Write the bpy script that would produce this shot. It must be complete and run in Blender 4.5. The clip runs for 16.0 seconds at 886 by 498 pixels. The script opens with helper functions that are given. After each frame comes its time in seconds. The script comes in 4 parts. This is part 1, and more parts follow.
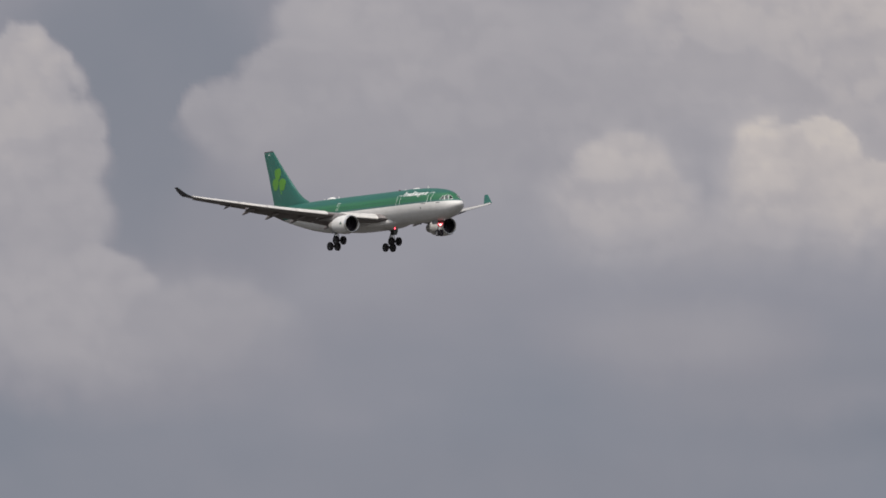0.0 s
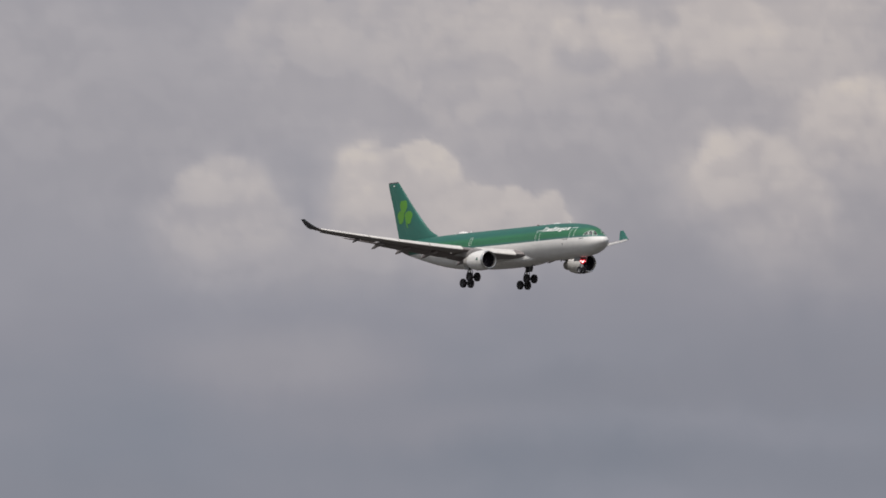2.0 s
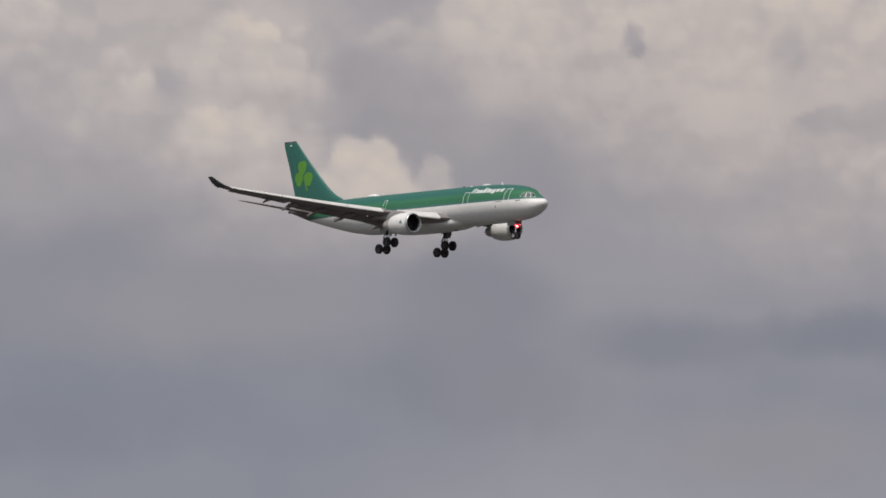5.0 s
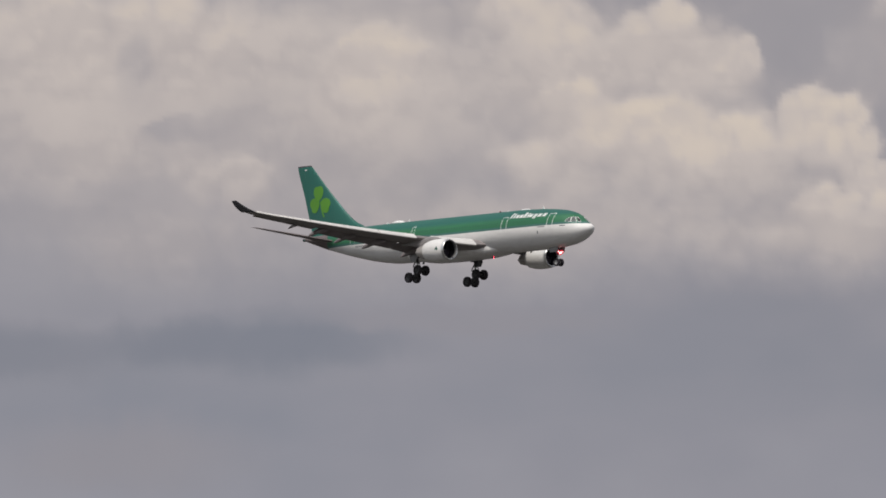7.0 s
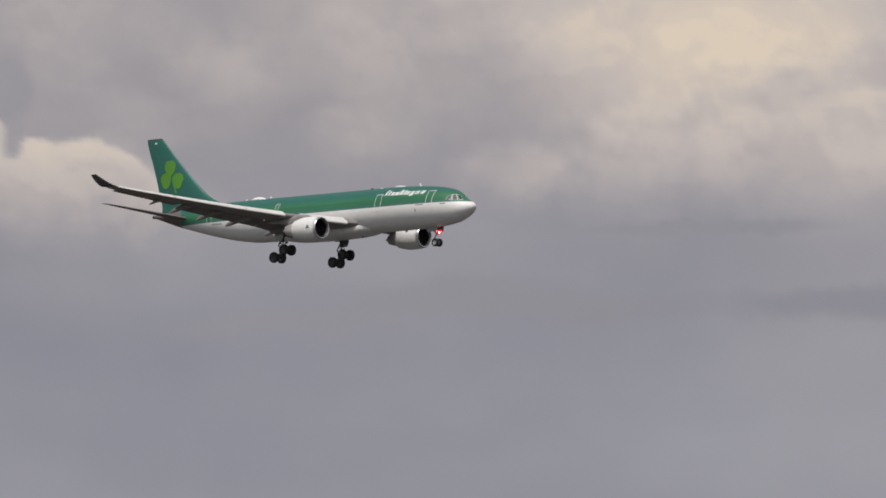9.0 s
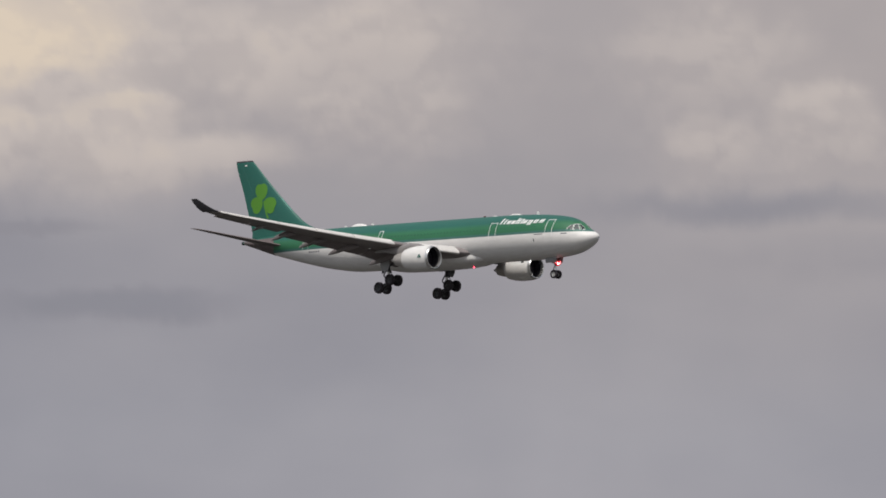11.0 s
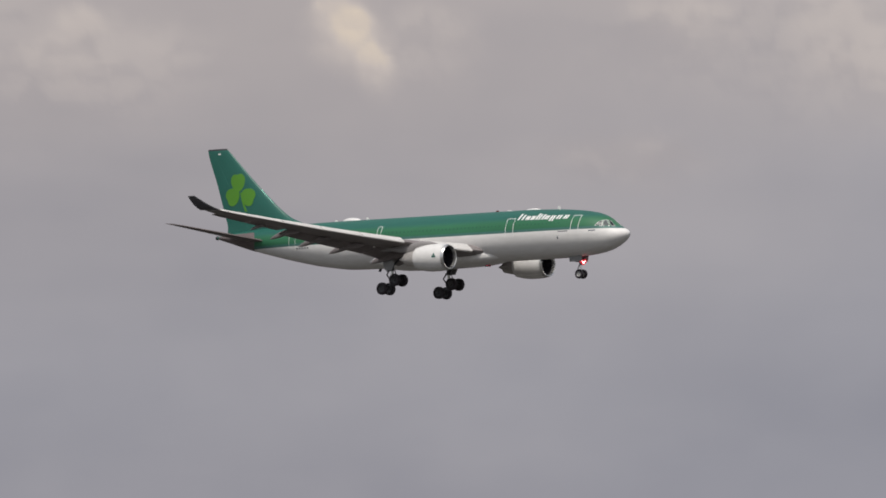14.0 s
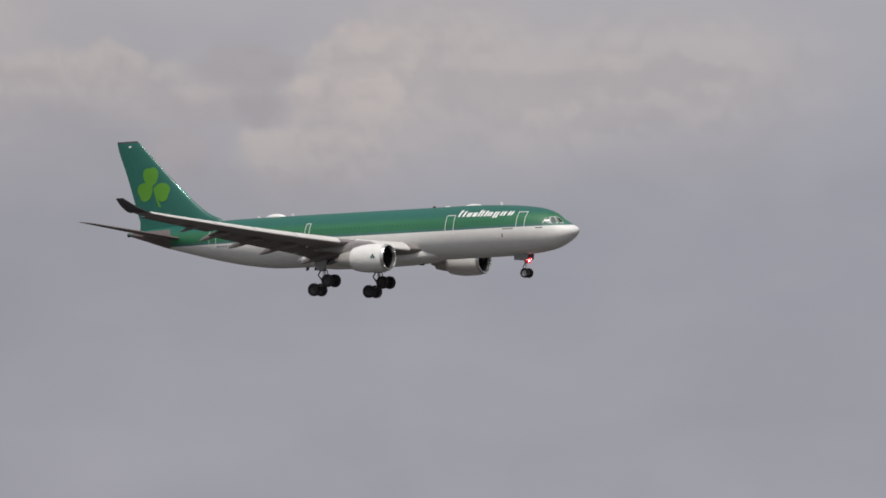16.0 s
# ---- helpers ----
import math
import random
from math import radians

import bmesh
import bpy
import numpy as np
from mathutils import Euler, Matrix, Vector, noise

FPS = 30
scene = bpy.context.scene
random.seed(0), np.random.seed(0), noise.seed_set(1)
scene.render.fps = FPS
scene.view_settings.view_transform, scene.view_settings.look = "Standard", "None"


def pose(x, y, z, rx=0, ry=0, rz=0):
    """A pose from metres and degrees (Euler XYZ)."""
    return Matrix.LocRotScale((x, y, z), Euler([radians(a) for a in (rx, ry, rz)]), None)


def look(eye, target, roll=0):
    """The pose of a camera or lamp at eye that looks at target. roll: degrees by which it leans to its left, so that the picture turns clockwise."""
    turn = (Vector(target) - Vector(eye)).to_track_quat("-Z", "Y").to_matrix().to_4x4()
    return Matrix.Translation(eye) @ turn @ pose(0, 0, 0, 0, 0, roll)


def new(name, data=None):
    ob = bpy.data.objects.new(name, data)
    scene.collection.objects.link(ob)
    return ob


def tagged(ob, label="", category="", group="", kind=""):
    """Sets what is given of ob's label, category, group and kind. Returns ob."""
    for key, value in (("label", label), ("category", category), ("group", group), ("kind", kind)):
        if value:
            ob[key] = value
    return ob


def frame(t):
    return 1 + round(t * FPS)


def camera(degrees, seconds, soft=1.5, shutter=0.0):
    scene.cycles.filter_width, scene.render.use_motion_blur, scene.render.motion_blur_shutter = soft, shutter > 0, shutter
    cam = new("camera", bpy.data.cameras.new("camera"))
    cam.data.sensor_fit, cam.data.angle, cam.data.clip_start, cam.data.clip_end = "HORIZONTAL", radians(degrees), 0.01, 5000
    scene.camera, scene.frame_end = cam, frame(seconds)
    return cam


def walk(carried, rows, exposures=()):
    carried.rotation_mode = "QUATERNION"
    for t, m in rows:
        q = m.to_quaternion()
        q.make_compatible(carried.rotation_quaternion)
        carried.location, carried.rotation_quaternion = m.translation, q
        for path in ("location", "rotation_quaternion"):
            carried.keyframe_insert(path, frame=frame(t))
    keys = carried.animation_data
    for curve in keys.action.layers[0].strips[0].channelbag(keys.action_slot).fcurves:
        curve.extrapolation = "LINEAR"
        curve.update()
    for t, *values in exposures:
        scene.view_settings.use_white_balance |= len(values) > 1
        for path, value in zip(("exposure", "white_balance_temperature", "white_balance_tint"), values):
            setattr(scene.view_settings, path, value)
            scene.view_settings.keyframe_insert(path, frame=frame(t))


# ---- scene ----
# The camera stands on the ground and is turned by hand after the aircraft.
EYE = (0.0, 0.0, 1.7)
cam = camera(3.492, 16.0, soft=1.7)
# seconds, heading from +x, elevation, lean (degrees)
AIM = [
    (0, 145.093, 2.642, 0.21),
    (0.5, 144.598, 2.612, -0.01),
    (0.8, 144.279, 2.577, -0.16),
    (1, 144.179, 2.580, -0.35),
    (1.5, 143.972, 2.650, -0.20),
    (2, 143.520, 2.740, 0.00),
    (2.5, 142.858, 2.809, 0.08),
    (3, 142.088, 2.800, 0.06),
    (3.5, 141.313, 2.702, 0.25),
    (4, 140.629, 2.582, 0.32),
    (4.2, 140.361, 2.512, 0.20),
    (4.5, 140.181, 2.496, 0.09),
    (5, 139.633, 2.505, -0.18),
    (5.2, 139.480, 2.526, -0.16),
    (7.3, 136.634, 2.542, -0.28),
    (7.5, 136.343, 2.553, -0.25),
    (8, 135.189, 2.484, 0.00),
    (8.2, 134.816, 2.440, 0.09),
    (8.5, 134.291, 2.388, 0.13),
    (9, 133.536, 2.351, -0.05),
    (9.5, 132.711, 2.321, -0.01),
    (10, 132.303, 2.340, -0.15),
    (10.2, 132.011, 2.365, -0.05),
    (12.3, 128.333, 2.236, 0.23),
    (12.5, 127.991, 2.241, 0.30),
    (13, 126.988, 2.242, 0.24),
    (13.5, 125.912, 2.211, 0.10),
    (14, 125.018, 2.141, -0.12),
    (14.5, 123.963, 2.076, -0.11),
    (15, 123.267, 2.036, -0.25),
    (15.2, 122.706, 2.025, 0.09),
    (15.5, 121.645, 1.991, -0.13),
    (16, 120.513, 1.954, 0.06),
]


def aim(heading, elevation, lean):
    h, e = radians(heading), radians(elevation)
    way = Vector((math.cos(h) * math.cos(e), math.sin(h) * math.cos(e), math.sin(e)))
    return look(EYE, Vector(EYE) + way, lean)


walk(cam, [(t, aim(h, e, o)) for t, h, e, o in AIM])


# seconds: heading, pitch and bank of the airframe (degrees)
ATTITUDE = [(-1.997, 1.535, 0.590), (-2.035, 1.040, -0.356), (-0.902, 1.453, -1.354), (-0.470, 1.949, -1.683), (-0.922, 1.642, -1.916), (-1.244, 1.319, -1.395), (-2.575, 1.694, 0.524)]


def flight(t):
    """Pose of the aircraft (nose at its origin) on its descent, at t seconds."""
    s = t - 8.0
    place = (-1336.08 + 71.240 * s + -0.0809 * s * s, 1337.16, 86.96 - 3.7654 * s)
    k = min(5, int(t * 6 / 16))
    f, turn = t * 6 / 16 - k, []
    for c in range(3):
        p = [ATTITUDE[max(0, min(6, k + j))][c] for j in (-1, 0, 1, 2)]
        m0, m1 = (p[2] - p[0]) / (2 if k > 0 else 1), (p[3] - p[1]) / (2 if k < 5 else 1)
        turn.append(radians((2 * f ** 3 - 3 * f * f + 1) * p[1] + (f ** 3 - 2 * f * f + f) * m0
                            + (-2 * f ** 3 + 3 * f * f) * p[2] + (f ** 3 - f * f) * m1))
    return (Matrix.Translation(place) @ Matrix.Rotation(turn[0], 4, "Z")
            @ Matrix.Rotation(-turn[1], 4, "Y") @ Matrix.Rotation(turn[2], 4, "X"))


# ---------------------------------------------------------------- light
SUN_AZ, SUN_EL = 294.0, 60.0
world = bpy.data.worlds.new("sky")
scene.world = world
world.use_nodes = True
wn = world.node_tree
wn.nodes.clear()
w_out = wn.nodes.new("ShaderNodeOutputWorld")
w_bg = wn.nodes.new("ShaderNodeBackground")
w_sky = wn.nodes.new("ShaderNodeTexSky")
w_sky.sky_type, w_sky.sun_disc = "NISHITA", False
w_sky.sun_elevation, w_sky.sun_rotation = radians(SUN_EL), radians(90 - SUN_AZ)
w_sky.dust_density = 3.0
w_bg.inputs["Strength"].default_value = 0.11
# broken cloud over the clear sky
w_co = wn.nodes.new("ShaderNodeTexCoord")
w_no = wn.nodes.new("ShaderNodeTexNoise")
w_no.inputs["Scale"].default_value, w_no.inputs["Detail"].default_value = 2.2, 8.0
w_ra = wn.nodes.new("ShaderNodeValToRGB")
w_ra.color_ramp.elements[0].position, w_ra.color_ramp.elements[1].position = 0.36, 0.62
w_mix = wn.nodes.new("ShaderNodeMix")
w_mix.data_type = "RGBA"
w_mix.inputs[7].default_value = (5.0, 4.9, 4.8, 1)
wn.links.new(w_co.outputs["Generated"], w_no.inputs["Vector"])
wn.links.new(w_no.outputs["Fac"], w_ra.inputs["Fac"])
wn.links.new(w_ra.outputs["Color"], w_mix.inputs[0])
wn.links.new(w_sky.outputs["Color"], w_mix.inputs[6])
wn.links.new(w_mix.outputs[2], w_bg.inputs["Color"])
wn.links.new(w_bg.outputs["Background"], w_out.inputs["Surface"])

sun = new("sun", bpy.data.lights.new("sun", "SUN"))
sun.data.energy, sun.data.angle, sun.data.color = 2.4, radians(1.5), (1.0, 0.95, 0.88)
sun.matrix_world = look((math.cos(radians(SUN_AZ)) * math.cos(radians(SUN_EL)) * 100,
                         math.sin(radians(SUN_AZ)) * math.cos(radians(SUN_EL)) * 100,
                         math.sin(radians(SUN_EL)) * 100), (0, 0, 0))
scene.view_settings.exposure = 0.0


# ---------------------------------------------------------------- materials
def srgb(r, g, b):
    return tuple(((c / 255 + 0.055) / 1.055) ** 2.4 if c > 10 else c / 3294 for c in (r, g, b)) + (1.0,)


def material(name, colour, rough=0.5, metal=0.0, coat=0.0, grime=0.12, scale=0.6, bump=0.0):
    """Painted or bare surface with broad grime, fine streaks and uneven gloss."""
    m = bpy.data.materials.new(name)
    m.use_nodes = True
    n, l = m.node_tree.nodes, m.node_tree.links
    b = n["Principled BSDF"]
    co = n.new("ShaderNodeTexCoord")
    mp = n.new("ShaderNodeMapping")
    mp.inputs["Scale"].default_value = (0.35, 1.0, 1.0)
    big, fine = n.new("ShaderNodeTexNoise"), n.new("ShaderNodeTexNoise")
    big.inputs["Scale"].default_value, big.inputs["Detail"].default_value = scale, 5.0
    fine.inputs["Scale"].default_value, fine.inputs["Detail"].default_value = scale * 9, 4.0
    add = n.new("ShaderNodeMath")
    add.operation = "MULTIPLY"
    rng = n.new("ShaderNodeMapRange")
    rng.inputs["From Min"].default_value, rng.inputs["From Max"].default_value = 0.12, 0.4
    rng.inputs["To Min"].default_value, rng.inputs["To Max"].default_value = 1 - grime, 1.0
    mix = n.new("ShaderNodeMix")
    mix.data_type, mix.blend_type = "RGBA", "MULTIPLY"
    mix.inputs[0].default_value = 1.0
    mix.inputs[6].default_value = (*colour[:3], 1.0)
    l.new(co.outputs["Object"], mp.inputs["Vector"])
    l.new(mp.outputs["Vector"], big.inputs["Vector"])
    l.new(mp.outputs["Vector"], fine.inputs["Vector"])
    l.new(big.outputs["Fac"], add.inputs[0])
    l.new(fine.outputs["Fac"], add.inputs[1])
    l.new(add.outputs[0], rng.inputs["Value"])
    l.new(rng.outputs["Result"], mix.inputs[7])
    l.new(mix.outputs[2], b.inputs["Base Color"])
    rr = n.new("ShaderNodeMapRange")
    rr.inputs["To Min"].default_value, rr.inputs["To Max"].default_value = rough * 0.8, min(1.0, rough * 1.25)
    l.new(big.outputs["Fac"], rr.inputs["Value"])
    l.new(rr.outputs["Result"], b.inputs["Roughness"])
    b.inputs["Metallic"].default_value = metal
    b.inputs["Coat Weight"].default_value = coat
    b.inputs["Coat Roughness"].default_value = 0.12
    if bump:
        bp = n.new("ShaderNodeBump")
        bp.inputs["Strength"].default_value, bp.inputs["Distance"].default_value = bump, 0.02
        l.new(fine.outputs["Fac"], bp.inputs["Height"])
        l.new(bp.outputs["Normal"], b.inputs["Normal"])
    return m


def glowing(name, colour, strength):
    m = bpy.data.materials.new(name)
    m.use_nodes = True
    b = m.node_tree.nodes["Principled BSDF"]
    b.inputs["Base Color"].default_value = (*colour[:3], 1)
    b.inputs["Emission Color"].default_value = (*colour[:3], 1)
    b.inputs["Emission Strength"].default_value = strength
    return m


def livery(name):
    """Fuselage paint: teal above, a green window band, a thin slate line, white below."""
    m = material(name, (1, 1, 1), 0.5, 0.0, 0.0, grime=0.12, scale=0.25)
    n, l = m.node_tree.nodes, m.node_tree.links
    mix = [x for x in n if x.bl_idname == "ShaderNodeMix"][0]
    co = [x for x in n if x.bl_idname == "ShaderNodeTexCoord"][0]
    sep = n.new("ShaderNodeSeparateXYZ")
    l.new(co.outputs["Object"], sep.inputs["Vector"])
    rng = n.new("ShaderNodeMapRange")
    rng.inputs["From Min"].default_value, rng.inputs["From Max"].default_value = -3.0, 3.0
    l.new(sep.outputs["Z"], rng.inputs["Value"])
    ramp = n.new("ShaderNodeValToRGB")
    cr = ramp.color_ramp
    stops = [(-3.0, WHITE), (PAINT_LINE - 0.03, WHITE), (PAINT_LINE, SLATE), (PAINT_LINE + 0.20, SLATE), (PAINT_LINE + 0.34, BAND),
             (1.3, BAND), (1.8, TEAL), (3.0, TEAL)]
    while len(cr.elements) < len(stops):
        cr.elements.new(0.5)
    for e, (z, c) in zip(cr.elements, stops):
        e.position = (z + 3) / 6
    for e, (z, c) in zip(cr.elements, stops):
        e.color = (*c[:3], 1)
    l.new(rng.outputs["Result"], ramp.inputs["Fac"])
    l.new(ramp.outputs["Color"], mix.inputs[6])
    return m


PAINT_LINE = 0.16
WHITE = (0.82, 0.81, 0.80)
TEAL = (0.014, 0.120, 0.094)
BAND = (0.026, 0.158, 0.074)
SLATE = (0.05, 0.16, 0.14)
M_LIVERY = livery("fuselage_paint")
M_WHITE = material("white_paint", WHITE, 0.32, 0, 0.3, grime=0.14, scale=0.4)
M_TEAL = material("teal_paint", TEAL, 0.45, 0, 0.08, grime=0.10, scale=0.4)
# dark fin cap, and the winglets' outer faces with their shade in the colour
M_WINGLET = material("winglet_shade_and_cap_dark", (0.055, 0.052, 0.06), 0.4, 0, 0.2, grime=0.2, scale=0.8)
M_SLAT = material("pale_slat_paint", (0.72, 0.70, 0.68), 0.4, 0.1, 0.2, grime=0.15, scale=0.8)
# fin edge glint: paler and shinier than the teal paint around it
M_EDGE = material("edge_glint", (0.14, 0.34, 0.29), 0.09, 0.7, 0.3, grime=0.05)
M_LIME = material("lime_paint", (0.088, 0.27, 0.022), 0.4, grime=0.06)
M_MARK = material("white_marking", (0.80, 0.80, 0.79), 0.4, grime=0.05)
M_WING = material("grey_wing_paint", (0.25, 0.225, 0.225), 0.5, 0, 0.05, grime=0.25, scale=0.5)
M_FLAP = material("flap_grey_paint", (0.22, 0.195, 0.197), 0.5, grime=0.3, scale=0.8)
M_TAIL = material("tailplane_grey_paint", (0.17, 0.14, 0.14), 0.5, grime=0.3, scale=0.8)
M_CONE = material("dark_tail_cone_metal", (0.19, 0.155, 0.155), 0.5, 0.15, grime=0.35, scale=0.9)
M_PYLON = material("pylon_grey_paint", (0.30, 0.285, 0.285), 0.5, grime=0.25, scale=0.8)
M_METAL = material("bare_aluminium", (0.72, 0.72, 0.72), 0.28, 0.9, grime=0.12, scale=1.5)
M_NOZZLE = material("heat_stained_nozzle_metal", (0.62, 0.59, 0.57), 0.4, 0.35, grime=0.35, scale=1.2)
M_DARK = material("dark_intake_metal", (0.035, 0.033, 0.04), 0.5, 0.4, grime=0.3, scale=2.0)
M_FAN = material("titanium_fan_blades", (0.10, 0.09, 0.11), 0.35, 0.7, grime=0.3, scale=2.0)
M_TYRE = material("black_tyre_rubber", (0.034, 0.027, 0.036), 0.75, grime=0.35, scale=3.0, bump=0.2)
M_RIM = material("grey_wheel_rim", (0.07, 0.07, 0.075), 0.5, 0.3, grime=0.3, scale=3.0)
M_NOSERIM = material("pale_wheel_rim", (0.45, 0.45, 0.44), 0.45, 0.3, grime=0.25, scale=3.0)
M_STRUT = material("grey_gear_steel", (0.09, 0.09, 0.10), 0.5, 0.3, grime=0.35, scale=2.0)
M_DOORWHITE = material("gear_door_paint", (0.30, 0.30, 0.31), 0.4, grime=0.25, scale=1.0)
M_GLASS = material("dark_window_glass", (0.012, 0.014, 0.016), 0.08, 0, 0.5, grime=0.05)
M_PANE = material("tinted_cabin_pane", (0.015, 0.112, 0.056), 0.3, 0, 0.2, grime=0.05)
# side panes: the sky's reflection is put into a paler base colour
M_COCKPIT = material("sky_lit_cockpit_glass", (0.14, 0.16, 0.16), 0.12, 0.3, 0.5, grime=0.05)
M_INK = material("dark_marking", (0.05, 0.06, 0.09), 0.5, grime=0.05)
M_STENCIL = material("grey_marking", (0.22, 0.22, 0.24), 0.5, grime=0.05)
M_LAMP = glowing("white_landing_lamp", (1.0, 0.82, 0.78), 7.0)
# red glare round the white lamps, made as a glowing surface
M_REDFRINGE = glowing("red_glare_fringe", (0.80, 0.03, 0.05), 0.8)
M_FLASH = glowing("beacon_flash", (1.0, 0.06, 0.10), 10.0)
M_BEACON = material("unlit_red_beacon_glass", (0.10, 0.012, 0.012), 0.2, grime=0.05)


# ---------------------------------------------------------------- mesh helpers
def part(name, bm, mat, parent, label=""):
    me = bpy.data.meshes.new(name)
    bmesh.ops.recalc_face_normals(bm, faces=bm.faces)
    bm.to_mesh(me)
    bm.free()
    me.materials.append(mat)
    for p in me.polygons:
        p.use_smooth = True
    me.set_sharp_from_angle(angle=radians(38))
    ob = new(name, me)
    ob.parent = parent
    if label:
        tagged(ob, label)
    return ob


def shared(name, me, m, parent):
    ob = new(name, me)
    ob.parent = parent
    ob.matrix_basis = m
    return ob


def loft(rings, caps=True, bm=None):
    """Skin through closed rings with equal numbers of points."""
    bm = bm or bmesh.new()
    vs = [[bm.verts.new(p) for p in r] for r in rings]
    n = len(rings[0])
    for a, b in zip(vs, vs[1:]):
        for i in range(n):
            bm.faces.new((a[i], a[(i + 1) % n], b[(i + 1) % n], b[i]))
    if caps:
        bm.faces.new(vs[0])
        bm.faces.new(vs[-1])
    return bm


def tube(points, radii, seg=12, bm=None, squash=1.0):
    """A round bar through points, one radius for each."""
    bm = bm or bmesh.new()
    pts = [Vector(p) for p in points]
    rings = []
    for i, p in enumerate(pts):
        d = (pts[min(i + 1, len(pts) - 1)] - pts[max(i - 1, 0)]).normalized()
        a = d.cross(Vector((0, 1, 0)) if abs(d.y) < 0.9 else Vector((1, 0, 0))).normalized()
        b = d.cross(a)
        rings.append([p + radii[i] * (a * math.cos(t) + b * math.sin(t) * squash) for t in
                      [2 * math.pi * k / seg for k in range(seg)]])
    return loft(rings, True, bm)


def turned(profile, axis_x, y, z, seg=40, closed=False, bm=None):
    """A body of revolution round a line along x: profile of (x, radius)."""
    bm = bm or bmesh.new()
    rings = [[(axis_x + px, y + pr * math.cos(2 * math.pi * k / seg), z + pr * math.sin(2 * math.pi * k / seg))
              for k in range(seg)] for px, pr in profile]
    if closed:
        rings.append(rings[0])
    return loft(rings, not closed, bm)


def airfoil(thick, a=0.0, b=1.0, n=14, camber=0.015):
    """Closed ring of (fraction of the chord, height) between two fractions of the chord."""
    def half(s):
        return 5 * thick * (0.2969 * math.sqrt(s) - 0.126 * s - 0.3516 * s * s + 0.2843 * s ** 3 - 0.1015 * s ** 4)

    xs = [a + (b - a) * (1 - math.cos(math.pi * k / n)) / 2 for k in range(n + 1)]
    top = [(s, camber * 4 * s * (1 - s) + half(s)) for s in xs]
    low = [(s, camber * 4 * s * (1 - s) - half(s)) for s in xs]
    return top + low[::-1][:-1 if a == 0 else None]


def smooth(table, x):
    """Monotone-looking cubic through a table of (x, value...) rows."""
    xs = [r[0] for r in table]
    i = max(0, min(len(xs) - 2, next((k for k in range(len(xs) - 1) if x <= xs[k + 1]), len(xs) - 2)))
    x0, x1 = xs[i], xs[i + 1]
    t = (x - x0) / (x1 - x0)
    out = []
    for c in range(1, len(table[0])):
        y0, y1 = table[i][c], table[i + 1][c]
        s = (y1 - y0) / (x1 - x0)

        def slope(j):
            if j <= 0 or j >= len(xs) - 1:
                return s
            a = (table[j][c] - table[j - 1][c]) / (xs[j] - xs[j - 1])
            b = (table[j + 1][c] - table[j][c]) / (xs[j + 1] - xs[j])
            return 0.0 if a * b <= 0 else 2 * a * b / (a + b)
        m0, m1 = slope(i) * (x1 - x0), slope(i + 1) * (x1 - x0)
        out.append((2 * t ** 3 - 3 * t * t + 1) * y0 + (t ** 3 - 2 * t * t + t) * m0
                   + (-2 * t ** 3 + 3 * t * t) * y1 + (t ** 3 - t * t) * m1)
    return out


# ---------------------------------------------------------------- ground
def ground():
    bm = bmesh.new()
    c = bm.verts.new((0, 0, 0))
    rings = []
    for rad in (30, 150, 600, 1800, 4795):
        rings.append([bm.verts.new((rad * math.cos(2 * math.pi * k / 72), rad * math.sin(2 * math.pi * k / 72), 0)) for k in range(72)])
    for k in range(72):
        bm.faces.new((c, rings[0][k], rings[0][(k + 1) % 72]))
        for a, b in zip(rings, rings[1:]):
            bm.faces.new((a[k], b[k], b[(k + 1) % 72], a[(k + 1) % 72]))
    # never in view: its tone sets the light thrown up on the aircraft
    m = material("unseen_ground_bounce", (0.058, 0.055, 0.050), 0.9, grime=0.5, scale=0.004, bump=0.3)
    ob = part("ground", bm, m, None)
    return tagged(ob, "flat unseen ground under the approach path, toned for its bounce light", "ground", kind="structure")


ground()

# ---------------------------------------------------------------- cloudy sky
# puffs, far ones first: heading, elevation, half width, half height (degrees), brightness, softness
BANK_1 = [
    (146.28, 3.36, 0.73, 0.62, 0.08, 0.60), (146.30, 2.89, 0.33, 0.49, 0.12, 0.70), (145.95, 2.69, 0.33, 0.27, 0.20, 0.80),
    (144.83, 3.36, 0.94, 0.58, 0.41, 0.50), (145.46, 3.49, 0.33, 0.27, 0.45, 0.12), (145.68, 3.31, 0.24, 0.16, 0.43, 0.12),
    (145.90, 3.17, 0.24, 0.17, 0.41, 0.15), (145.15, 3.49, 0.45, 0.31, 0.46, 0.40), (145.59, 3.02, 0.51, 0.24, 0.36, 0.50),
    (144.61, 3.29, 0.58, 0.45, 0.41, 0.60), (143.88, 3.56, 0.45, 0.20, 0.52, 0.30), (143.50, 3.49, 0.36, 0.29, 0.54, 0.30),
    (143.54, 3.38, 0.18, 0.13, 0.57, 0.25), (144.41, 2.82, 0.24, 0.13, 0.52, 0.50), (143.65, 2.80, 0.38, 0.20, 0.57, 0.50)]
